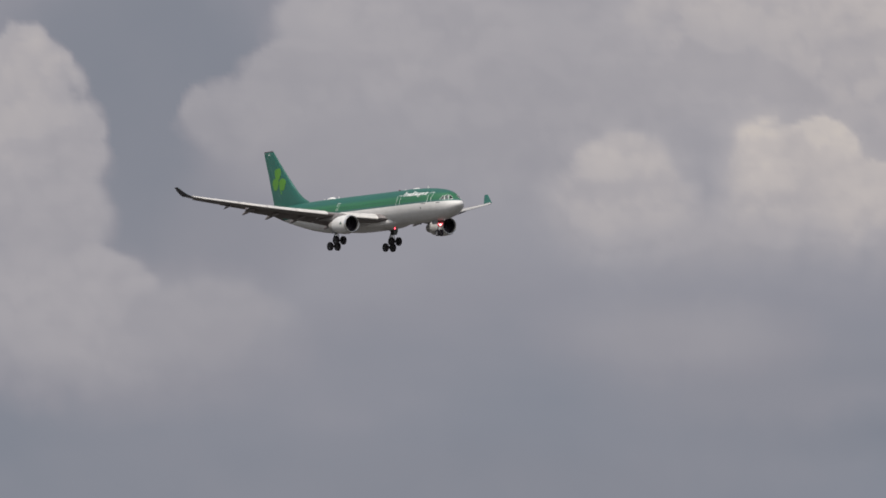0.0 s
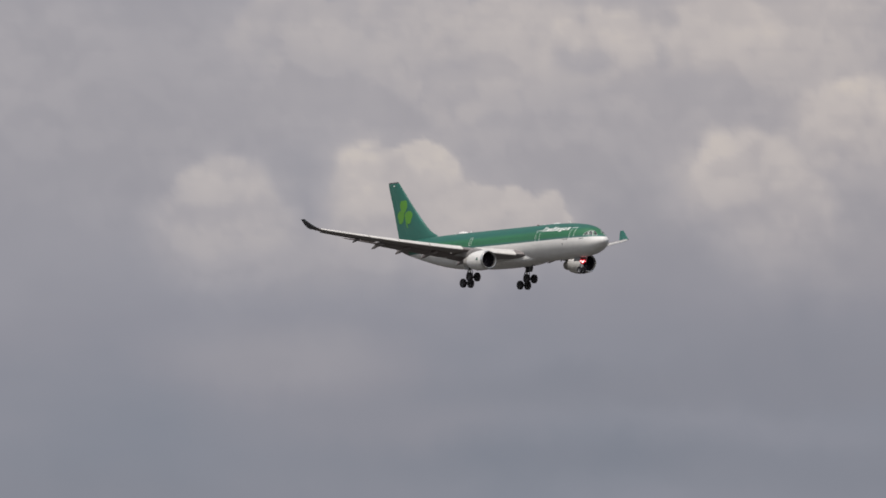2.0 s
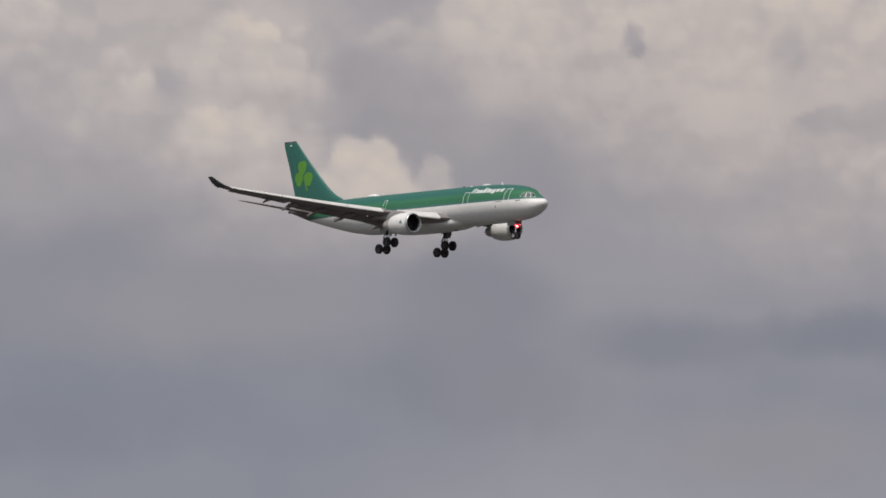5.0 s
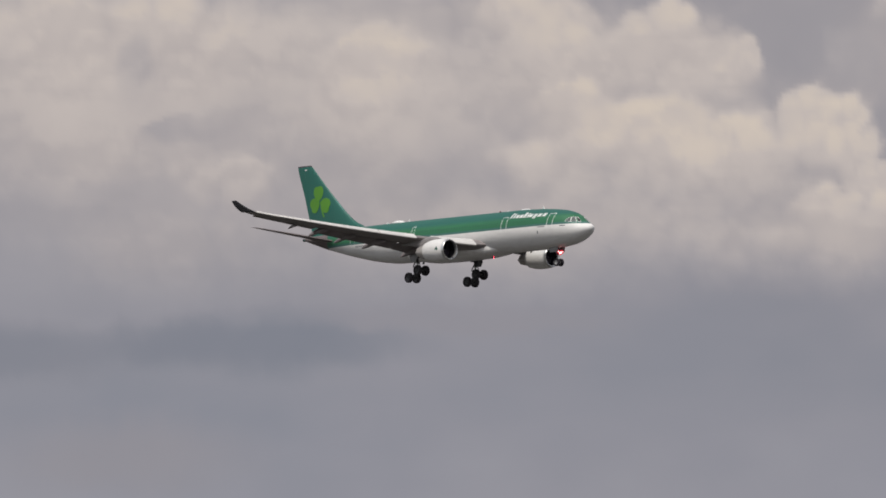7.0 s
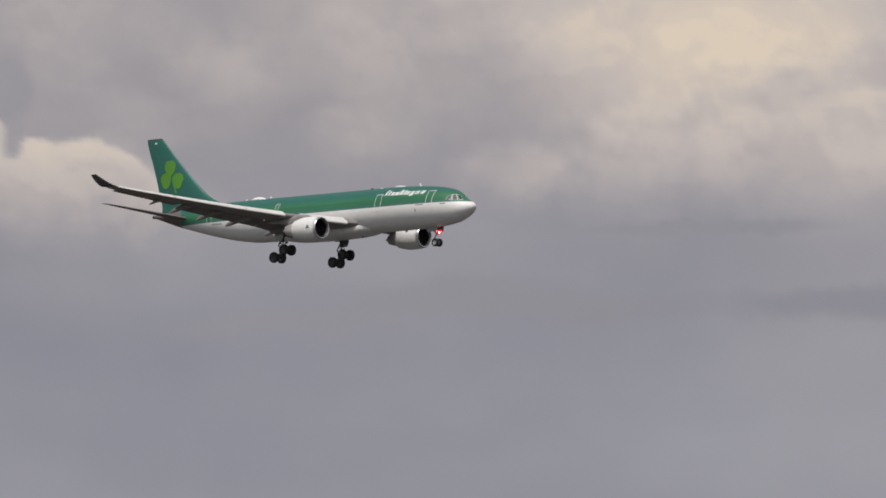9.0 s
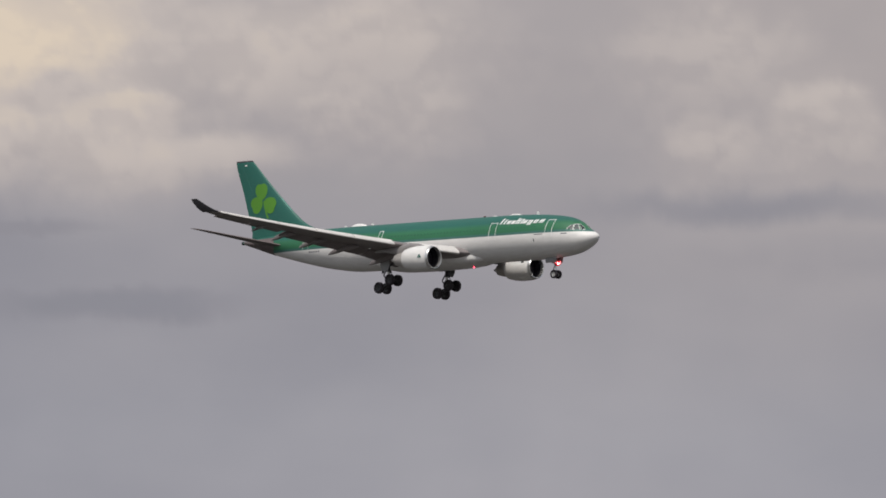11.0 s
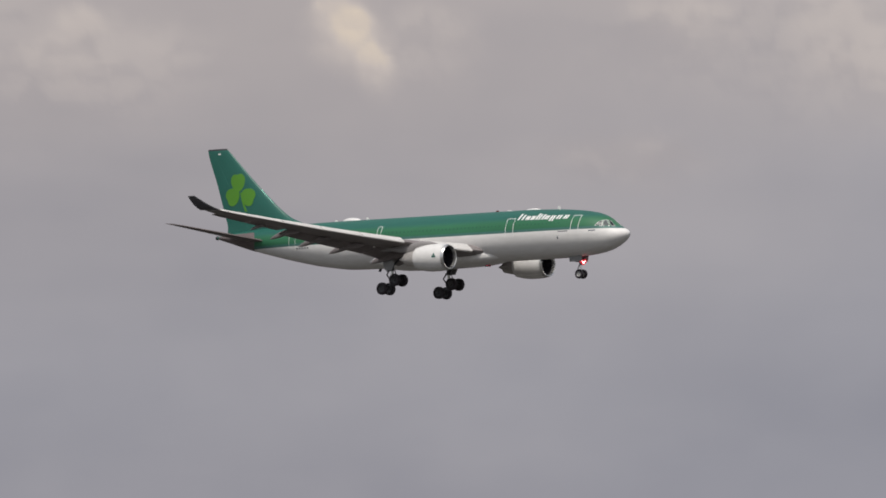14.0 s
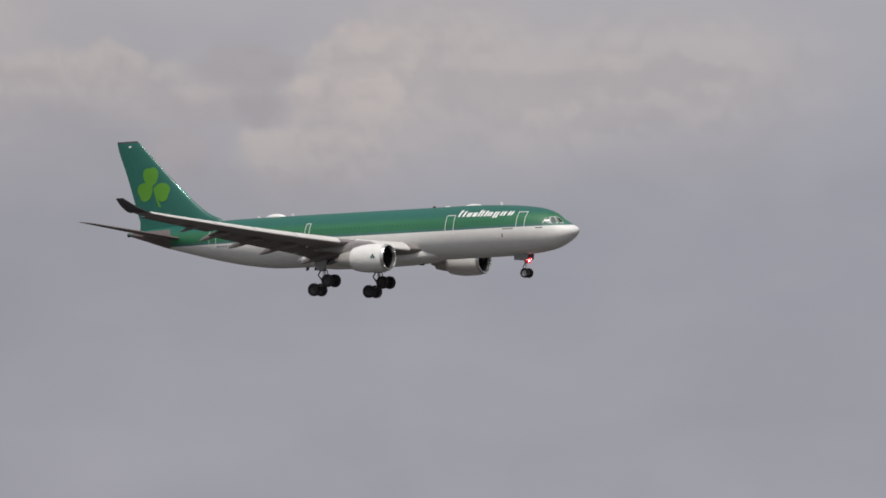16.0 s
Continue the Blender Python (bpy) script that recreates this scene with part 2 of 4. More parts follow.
BANK_2 = [
    (144.06, 2.71, 0.56, 0.16, 0.43, 0.70), (144.50, 2.91, 0.16, 0.13, 0.60, 0.20), (144.34, 2.93, 0.18, 0.18, 0.57, 0.25),
    (143.77, 2.98, 0.19, 0.14, 0.69, 0.15), (143.68, 3.00, 0.28, 0.16, 0.71, 0.12), (143.52, 2.97, 0.16, 0.12, 0.70, 0.15),
    (143.36, 2.89, 0.11, 0.13, 0.73, 0.12), (146.75, 2.96, 0.31, 0.33, 0.54, 0.30), (146.79, 3.29, 0.20, 0.24, 0.57, 0.12),
    (146.68, 3.25, 0.17, 0.20, 0.54, 0.12), (146.59, 3.03, 0.19, 0.22, 0.49, 0.15), (146.62, 2.73, 0.24, 0.27, 0.45, 0.30),
    (146.46, 2.49, 0.24, 0.13, 0.45, 0.20), (146.71, 2.38, 0.45, 0.27, 0.45, 0.40), (146.06, 2.38, 0.36, 0.13, 0.37, 0.40)]
BANK_3 = [
    (146.28, 2.29, 0.62, 0.29, 0.38, 0.60), (144.83, 1.73, 1.56, 0.20, 0.14, 0.90), (143.83, 2.07, 0.67, 0.33, 0.20, 0.90)]
BANK_4 = [
    (142.48, 3.57, 0.94, 0.33, 0.60, 0.90), (143.26, 3.25, 0.89, 0.45, 0.46, 0.70), (144.33, 2.83, 0.29, 0.13, 0.50, 0.50),
    (142.15, 3.63, 0.49, 0.20, 0.62, 0.50), (144.11, 3.61, 0.20, 0.20, 0.57, 0.25), (143.62, 3.59, 0.24, 0.27, 0.57, 0.20),
    (143.26, 3.54, 0.33, 0.24, 0.62, 0.20), (143.33, 3.63, 0.24, 0.13, 0.65, 0.25), (142.86, 3.57, 0.20, 0.13, 0.71, 0.12),
    (142.99, 3.48, 0.16, 0.10, 0.62, 0.20), (142.95, 3.47, 0.13, 0.07, 0.45, 0.40), (142.63, 3.51, 0.03, 0.05, 0.49, 0.40),
    (142.46, 3.52, 0.13, 0.11, 0.67, 0.15), (142.37, 3.59, 0.24, 0.16, 0.70, 0.15), (142.48, 3.33, 0.27, 0.12, 0.47, 0.44)]
BANK_5 = [
    (141.95, 3.31, 0.18, 0.11, 0.68, 0.15), (142.04, 3.23, 0.11, 0.08, 0.64, 0.20), (141.84, 3.28, 0.13, 0.13, 0.65, 0.20),
    (142.33, 3.08, 0.21, 0.17, 0.68, 0.15), (142.44, 3.05, 0.13, 0.11, 0.64, 0.20), (142.19, 2.96, 0.20, 0.16, 0.61, 0.35),
    (142.10, 2.85, 0.18, 0.13, 0.54, 0.44), (143.08, 3.21, 0.33, 0.20, 0.49, 0.40), (144.55, 2.94, 0.10, 0.10, 0.54, 0.20),
    (144.42, 2.94, 0.20, 0.16, 0.57, 0.20), (143.33, 2.90, 0.24, 0.11, 0.68, 0.12), (143.13, 2.86, 0.13, 0.09, 0.65, 0.15),
    (142.82, 2.19, 0.78, 0.11, 0.12, 0.80), (142.15, 2.30, 0.56, 0.20, 0.16, 0.90), (142.93, 1.92, 1.11, 0.13, 0.08, 0.90)]
BANK_6 = [
    (144.15, 2.30, 0.56, 0.16, 0.33, 0.80)]
BANK_7 = [
    (141.61, 3.43, 1.78, 0.53, 0.58, 0.90), (141.76, 3.20, 0.45, 0.13, 0.58, 0.50), (140.87, 3.51, 0.27, 0.27, 0.43, 0.70),
    (140.40, 3.36, 0.27, 0.18, 0.60, 0.50), (141.47, 3.36, 0.11, 0.10, 0.67, 0.15), (141.23, 3.38, 0.11, 0.11, 0.68, 0.12),
    (141.34, 3.40, 0.19, 0.12, 0.71, 0.12), (141.70, 3.27, 0.18, 0.09, 0.68, 0.15), (141.96, 3.30, 0.13, 0.10, 0.67, 0.12),
    (140.92, 3.18, 0.13, 0.12, 0.62, 0.15), (140.96, 3.02, 0.13, 0.09, 0.62, 0.25), (140.72, 3.14, 0.11, 0.09, 0.45, 0.40),
    (140.63, 3.24, 0.13, 0.07, 0.66, 0.15), (140.49, 3.63, 0.20, 0.13, 0.60, 0.20), (140.52, 2.97, 0.16, 0.11, 0.68, 0.20)]
BANK_8 = [
    (140.40, 2.87, 0.18, 0.11, 0.61, 0.40), (141.38, 2.71, 0.89, 0.18, 0.38, 0.80), (142.05, 2.22, 1.11, 0.13, 0.14, 0.90)]
BANK_9 = [
    (141.15, 3.23, 1.38, 0.45, 0.49, 0.90), (140.26, 2.58, 0.56, 0.20, 0.41, 0.70), (139.70, 3.05, 0.24, 0.27, 0.38, 0.60),
    (139.59, 3.30, 0.33, 0.18, 0.49, 0.50), (139.48, 3.12, 0.33, 0.13, 0.47, 0.60), (139.28, 2.76, 0.27, 0.31, 0.27, 0.90),
    (139.48, 2.32, 0.33, 0.22, 0.12, 0.70), (139.59, 2.01, 0.49, 0.22, 0.10, 0.80), (141.48, 1.83, 1.11, 0.16, 0.09, 0.90),
    (140.46, 3.32, 0.13, 0.11, 0.72, 0.15), (140.36, 3.27, 0.22, 0.14, 0.74, 0.12), (140.24, 3.21, 0.11, 0.13, 0.70, 0.12),
    (140.82, 3.12, 0.13, 0.09, 0.72, 0.20), (140.50, 2.96, 0.24, 0.13, 0.75, 0.15), (140.28, 2.92, 0.20, 0.13, 0.67, 0.35)]
BANK_10 = [
    (140.01, 2.78, 0.11, 0.10, 0.73, 0.20), (139.94, 2.85, 0.13, 0.12, 0.78, 0.12), (139.86, 2.74, 0.18, 0.11, 0.71, 0.25),
    (139.67, 2.81, 0.07, 0.09, 0.54, 0.20), (139.59, 2.67, 0.11, 0.09, 0.64, 0.15), (139.75, 2.63, 0.24, 0.10, 0.50, 0.40),
    (139.19, 3.39, 0.24, 0.18, 0.67, 0.20), (139.37, 3.50, 0.11, 0.09, 0.64, 0.15), (138.95, 3.23, 0.18, 0.22, 0.68, 0.30)]
BANK_11 = [
    (140.71, 3.22, 0.73, 0.45, 0.67, 0.90), (138.60, 3.22, 1.00, 0.51, 0.68, 0.90), (139.95, 3.20, 0.16, 0.16, 0.37, 0.60),
    (139.15, 3.09, 0.56, 0.22, 0.54, 0.60), (138.48, 2.97, 0.49, 0.31, 0.66, 0.60), (138.15, 2.55, 0.40, 0.18, 0.49, 0.60),
    (139.56, 2.24, 0.24, 0.38, 0.14, 0.80), (138.71, 2.13, 0.49, 0.13, 0.10, 0.70), (138.15, 2.17, 0.33, 0.11, 0.12, 0.70),
    (139.37, 1.93, 0.33, 0.18, 0.15, 0.80), (138.37, 1.71, 0.56, 0.18, 0.25, 0.80), (140.60, 2.27, 0.94, 0.24, 0.29, 0.90),
    (139.78, 3.32, 0.18, 0.08, 0.53, 0.25), (139.46, 3.38, 0.22, 0.20, 0.67, 0.20), (139.15, 3.35, 0.29, 0.22, 0.69, 0.35)]
BANK_12 = [
    (138.90, 3.33, 0.04, 0.06, 0.34, 0.40), (138.89, 3.27, 0.04, 0.03, 0.30, 0.35), (138.60, 3.35, 0.33, 0.22, 0.73, 0.35),
    (138.13, 3.35, 0.31, 0.24, 0.75, 0.35), (138.06, 3.00, 0.18, 0.05, 0.43, 0.30), (138.26, 3.26, 0.09, 0.11, 0.54, 0.40),
    (138.28, 2.76, 0.24, 0.09, 0.43, 0.44)]
BANK_13 = [
    (137.31, 3.09, 0.94, 0.58, 0.67, 0.60), (137.82, 3.33, 0.33, 0.20, 0.67, 0.50), (136.75, 2.58, 1.11, 0.20, 0.58, 0.70),
    (135.31, 2.56, 0.78, 0.16, 0.65, 0.50), (135.68, 3.40, 0.24, 0.20, 0.34, 0.50), (135.04, 3.27, 0.53, 0.31, 0.52, 0.50),
    (135.13, 2.89, 0.27, 0.11, 0.38, 0.60), (134.75, 2.87, 0.27, 0.13, 0.46, 0.70), (137.76, 2.15, 0.67, 0.13, 0.06, 0.70),
    (136.98, 2.24, 0.67, 0.07, 0.24, 0.60), (136.24, 3.53, 0.16, 0.03, 0.34, 0.30), (135.27, 3.45, 0.10, 0.08, 0.52, 0.15),
    (135.46, 3.27, 0.11, 0.13, 0.42, 0.30), (135.28, 2.98, 0.13, 0.16, 0.31, 0.40), (137.38, 3.20, 0.24, 0.18, 0.74, 0.30)]
BANK_14 = [
    (137.29, 3.29, 0.22, 0.13, 0.74, 0.25), (136.98, 3.40, 0.18, 0.10, 0.57, 0.35), (136.66, 3.40, 0.24, 0.18, 0.74, 0.15),
    (136.17, 3.40, 0.17, 0.11, 0.73, 0.12), (136.08, 3.31, 0.22, 0.16, 0.74, 0.20), (135.88, 3.26, 0.09, 0.09, 0.73, 0.10),
    (136.40, 3.25, 0.33, 0.20, 0.73, 0.35), (135.67, 3.06, 0.17, 0.11, 0.74, 0.12), (135.53, 3.00, 0.16, 0.12, 0.74, 0.12),
    (135.44, 2.89, 0.11, 0.13, 0.74, 0.12), (135.34, 2.78, 0.09, 0.09, 0.70, 0.15), (136.66, 2.87, 0.20, 0.11, 0.68, 0.25),
    (136.49, 3.07, 0.22, 0.13, 0.76, 0.25), (136.26, 3.00, 0.29, 0.17, 0.80, 0.20), (135.95, 2.89, 0.29, 0.18, 0.76, 0.30)]
BANK_15 = [
    (135.53, 2.69, 0.16, 0.09, 0.75, 0.20), (135.28, 2.67, 0.16, 0.09, 0.73, 0.20), (135.15, 2.71, 0.13, 0.08, 0.76, 0.12),
    (134.93, 2.68, 0.20, 0.09, 0.74, 0.12), (134.75, 2.60, 0.11, 0.08, 0.72, 0.15), (134.64, 2.53, 0.11, 0.07, 0.67, 0.30),
    (137.87, 3.00, 0.24, 0.11, 0.56, 0.40), (138.02, 2.87, 0.13, 0.11, 0.65, 0.50), (137.89, 2.80, 0.13, 0.09, 0.64, 0.30)]
BANK_16 = [
    (133.50, 3.20, 0.94, 0.38, 0.67, 0.90), (132.39, 3.20, 0.94, 0.40, 0.81, 0.90), (133.77, 3.18, 0.29, 0.20, 0.54, 0.50),
    (133.37, 3.11, 0.18, 0.20, 0.46, 0.90), (135.06, 3.04, 0.20, 0.20, 0.47, 0.70), (132.50, 3.11, 0.58, 0.31, 0.79, 0.60),
    (132.16, 3.20, 0.33, 0.18, 0.83, 0.50), (132.12, 2.95, 0.13, 0.11, 0.65, 0.50), (133.05, 2.13, 0.78, 0.07, 0.22, 0.60),
    (132.50, 2.44, 0.56, 0.04, 0.24, 0.50), (134.17, 2.06, 0.56, 0.06, 0.25, 0.60), (131.94, 2.71, 0.27, 0.11, 0.73, 0.44),
    (134.93, 2.69, 0.16, 0.09, 0.72, 0.15), (134.77, 2.63, 0.09, 0.07, 0.60, 0.40), (133.86, 2.84, 0.24, 0.16, 0.54, 0.80)]
BANK_17 = [
    (134.39, 3.04, 0.27, 0.20, 0.54, 0.70), (132.77, 2.80, 0.22, 0.16, 0.70, 0.35), (133.23, 2.67, 0.29, 0.13, 0.62, 0.70)]
BANK_18 = [
    (132.49, 3.23, 0.85, 0.33, 0.91, 0.90), (131.04, 3.12, 0.85, 0.38, 0.65, 0.90), (132.45, 3.12, 0.36, 0.20, 0.93, 0.60),
    (131.38, 3.10, 0.40, 0.24, 0.67, 0.60), (130.93, 3.19, 0.33, 0.18, 0.69, 0.50), (130.82, 2.88, 0.33, 0.20, 0.61, 0.60),
    (131.60, 2.72, 0.40, 0.11, 0.65, 0.50), (131.93, 2.12, 0.49, 0.07, 0.18, 0.60), (133.49, 2.16, 0.56, 0.09, 0.23, 0.70),
    (132.38, 2.79, 0.20, 0.13, 0.72, 0.30), (131.91, 2.88, 0.24, 0.13, 0.75, 0.20), (132.04, 2.79, 0.31, 0.11, 0.70, 0.30),
    (132.11, 2.99, 0.16, 0.08, 0.65, 0.40), (131.11, 2.90, 0.13, 0.09, 0.62, 0.30)]
BANK_19 = [
    (129.60, 3.09, 0.45, 0.31, 0.62, 0.60), (126.95, 2.96, 0.49, 0.29, 0.56, 0.70), (128.85, 2.31, 1.11, 0.13, 0.36, 0.80),
    (128.22, 2.78, 0.40, 0.16, 0.67, 0.50), (127.73, 2.89, 0.27, 0.18, 0.65, 0.50), (129.40, 2.54, 0.73, 0.08, 0.22, 0.90),
    (128.40, 2.53, 0.67, 0.05, 0.34, 0.90), (129.11, 2.87, 0.24, 0.18, 0.64, 0.30), (129.60, 2.78, 0.20, 0.13, 0.62, 0.35),
    (127.84, 3.09, 0.20, 0.13, 0.89, 0.40), (128.18, 3.13, 0.24, 0.20, 0.97, 0.30), (128.31, 3.00, 0.10, 0.09, 0.93, 0.30),
    (128.04, 2.97, 0.11, 0.04, 0.79, 0.30), (126.46, 3.02, 0.11, 0.09, 0.66, 0.40), (126.55, 2.84, 0.27, 0.13, 0.61, 0.44)]
BANK_20 = [
    (123.76, 3.03, 0.78, 0.36, 0.54, 0.90), (126.32, 2.86, 0.49, 0.22, 0.57, 0.60), (125.09, 2.95, 0.20, 0.18, 0.57, 0.50),
    (124.31, 2.50, 0.36, 0.13, 0.49, 0.60), (124.09, 3.03, 0.24, 0.11, 0.60, 0.50), (123.42, 3.01, 0.29, 0.16, 0.61, 0.50),
    (125.43, 3.09, 0.10, 0.09, 0.81, 0.40), (125.37, 3.02, 0.10, 0.09, 0.87, 0.30), (125.29, 2.90, 0.07, 0.08, 0.81, 0.30)]
BANK_21 = [
    (122.66, 2.86, 0.51, 0.22, 0.68, 0.90), (123.26, 2.86, 0.45, 0.22, 0.65, 0.90), (120.50, 2.68, 0.49, 0.31, 0.58, 0.50),
    (120.16, 2.53, 0.49, 0.27, 0.57, 0.60), (122.66, 2.55, 0.27, 0.16, 0.57, 0.44), (121.97, 2.62, 0.49, 0.13, 0.58, 0.30),
    (121.83, 2.73, 0.13, 0.07, 0.62, 0.25), (121.50, 2.55, 0.18, 0.07, 0.54, 0.30), (121.30, 2.68, 0.24, 0.11, 0.42, 0.40),
    (121.59, 2.33, 0.13, 0.11, 0.43, 0.40), (121.25, 2.52, 0.13, 0.09, 0.42, 0.40), (120.83, 2.71, 0.24, 0.16, 0.61, 0.15),
    (120.90, 2.53, 0.27, 0.18, 0.60, 0.15), (121.05, 2.35, 0.31, 0.11, 0.56, 0.20)]
BANK_22 = [
    (119.59, 2.60, 0.67, 0.33, 0.57, 0.60)]
BANKS = [BANK_1, BANK_2, BANK_3, BANK_4, BANK_5, BANK_6, BANK_7, BANK_8, BANK_9, BANK_10, BANK_11, BANK_12, BANK_13, BANK_14, BANK_15, BANK_16, BANK_17, BANK_18, BANK_19, BANK_20, BANK_21, BANK_22]


def lattice(x, y, seed):
    """Smooth value noise on arrays."""
    table = np.random.RandomState(seed).rand(256, 256)
    xi, yi = np.floor(x).astype(int), np.floor(y).astype(int)
    fx, fy = x - xi, y - yi
    fx, fy = fx ** 3 * (fx * (6 * fx - 15) + 10), fy ** 3 * (fy * (6 * fy - 15) + 10)
    g = lambda i, j: table[(xi + i) % 256, (yi + j) % 256]
    return (g(0, 0) * (1 - fx) + g(1, 0) * fx) * (1 - fy) + (g(0, 1) * (1 - fx) + g(1, 1) * fx) * fy


def fractal(x, y, seed, octaves=5, billow=False):
    out, amp, tot = 0.0, 1.0, 0.0
    for k in range(octaves):
        v = lattice(x * 2 ** k + 17.3 * k, y * 2 ** k + 9.1 * k, seed + k)
        out = out + amp * (np.abs(2 * v - 1) if billow else v)
        tot += amp
        amp *= 0.52
    return out / tot


def step(a, b, v):
    t = np.clip((v - a) / (b - a), 0, 1)
    return t * t * (3 - 2 * t)


def sky_glow(az, el):
    """Brightness (0 slate gap, 1 sunlit top) and warmth of the clouded sky, by heading and elevation."""
    A, E = np.meshgrid(az, el)
    u = 146.2 - A
    g = 0.185 + 0.165 * step(8, 18, u) + 0.24 * (fractal(u * 0.55, E * 1.0, 3, 4) - 0.5)
    g = g - 0.01 + 0.14 * step(1.7, 3.15, E) + 0.06 * step(5, 9, u) * step(23, 20, u) * step(2.1, 1.5, E) + 0.04 * step(22, 25, u) + 0.05 * step(16, 19, u) * step(24.5, 23, u) * step(1.6, 2.2, E)
    g = g + 0.17 * (fractal(u * 0.5 + 5, E * 1.7, 21, 5) - 0.5)
    warm = 0.10 + 0.12 * step(6, 11, u) * step(26, 20, u) + 0.38 * step(1.68, 3.08, E) * step(0, 6, u) * step(28, 21, u) + 0.25 * (fractal(u * 0.4, E * 0.9, 8, 3) - 0.5) - 0.07 * step(22.5, 25.5, u) + 0.17 * step(14, 18, u) * step(24, 22, u) * (0.5 + 0.5 * step(1.5, 2.1, E))
    # edges swell and fray at three sizes
    wx = 0.06 * (fractal(u * 1.5, E * 1.5, 40, 3) - 0.5) + 0.09 * (fractal(u * 4, E * 4, 50, 5, True) - 0.35)
    wy = 0.06 * (fractal(u * 1.5 + 31, E * 1.5, 60, 3) - 0.5) + 0.09 * (fractal(u * 4 + 11, E * 4, 70, 5, True) - 0.35)
    relief = fractal(u * 2.2, E * 2.5, 80, 6, True)
    lit = np.clip((relief - np.roll(relief, 4, 0)) * 0.8, -0.06, 0.06)
    fray = fractal(u * 1.1 + 3, E * 1.1, 90, 3)

    def domes(cell, seed):
        """Rounded cauliflower heads: 1 at the crown of each, 0 in the folds between them."""
        jit = np.random.RandomState(seed).rand(128, 128, 2)
        px, py = u / cell, E / cell
        ix, iy, near = np.floor(px).astype(int), np.floor(py).astype(int), np.full(A.shape, 9.0)
        for i in (-1, 0, 1):
            for j in (-1, 0, 1):
                o = jit[(ix + i) % 128, (iy + j) % 128]
                near = np.minimum(near, (ix + i + o[..., 0] - px) ** 2 + (iy + j + o[..., 1] - py) ** 2)
        return 1 - np.minimum(1.0, near)

    # the heads lose their relief towards the hazier part of the sky
    crisp = 1 - 0.6 * step(11.5, 14.5, u)
    big, small = (domes(0.21, 7) - 0.75) * crisp, (domes(0.085, 8) - 0.75) * crisp

    def puff(a, e, ru, rv, b, edge, cover=0.9):
        c0, c1 = np.searchsorted(az, a - ru * 1.5 - 0.2), np.searchsorted(az, a + ru * 1.5 + 0.2)
        r0, r1 = np.searchsorted(el, e - rv * 2.1 - 0.2), np.searchsorted(el, e + rv * 1.5 + 0.2)
        if c1 <= c0 or r1 <= r0:
            return
        q, body = (slice(r0, r1), slice(c0, c1)), max(0.0, min(1.0, (b - 0.3) / 0.3))
        x, y = (A[q] - a + wx[q]) / ru, (E[q] - e + wy[q]) / rv
        rad = np.sqrt(x * x + np.where(y > 0, y, y * (1 - 0.26 * body)) ** 2)
        rad = rad - body * (0.085 * big[q] + 0.040 * small[q]) / math.sqrt(ru * rv)
        # crisp sunlit tops, dissolving bases
        rim = np.minimum(0.97, edge + body * (0.6 * step(0.35, -0.7, y) + 0.16 * step(0.48, 0.66, fray[q])))
        m = (1 - step(1.0 - rim, 1.0 + 0.40 * rim, rad)) * cover
        m = m * (1 - 0.45 * body * step(0.2, -1.1, y))
        tone = b + body * (0.075 * np.clip(y, -1, 1) + 0.13 * (relief[q] - 0.32) + 0.7 * lit[q] + (0.10 * big[q] + 0.06 * small[q]) * (1 if edge < 0.45 else 0.4))
        g[q] = g[q] * (1 - m) + tone * m
        warm[q] = warm[q] * (1 - m) + m * (0.40 + 0.58 * b) * (0.52 + 0.48 * step(1, 8, u[q])) * (0.7 + 0.3 * step(27, 21, u[q]))

    # broad banks, gaps, then the heads and hollows before them
    lobes = [p for bank in BANKS for p in bank]
    for p in lobes:
        if p[5] >= 0.45 and p[4] > 0.38:
            puff(*p)
    for a, e, ru, rv, b, edge in lobes:
        if edge < 0.45 and b > 0.47:
            puff(a, e - 0.45 * rv, ru * 1.5, rv * 1.5, 0.94 * b, 0.85, 0.62)
    for p in lobes:
        if p[5] >= 0.45 and p[4] <= 0.38:
            puff(*p)
    for p in lobes:
        if p[5] < 0.45:
            puff(*p)
    return g, np.clip(warm, 0, 1)


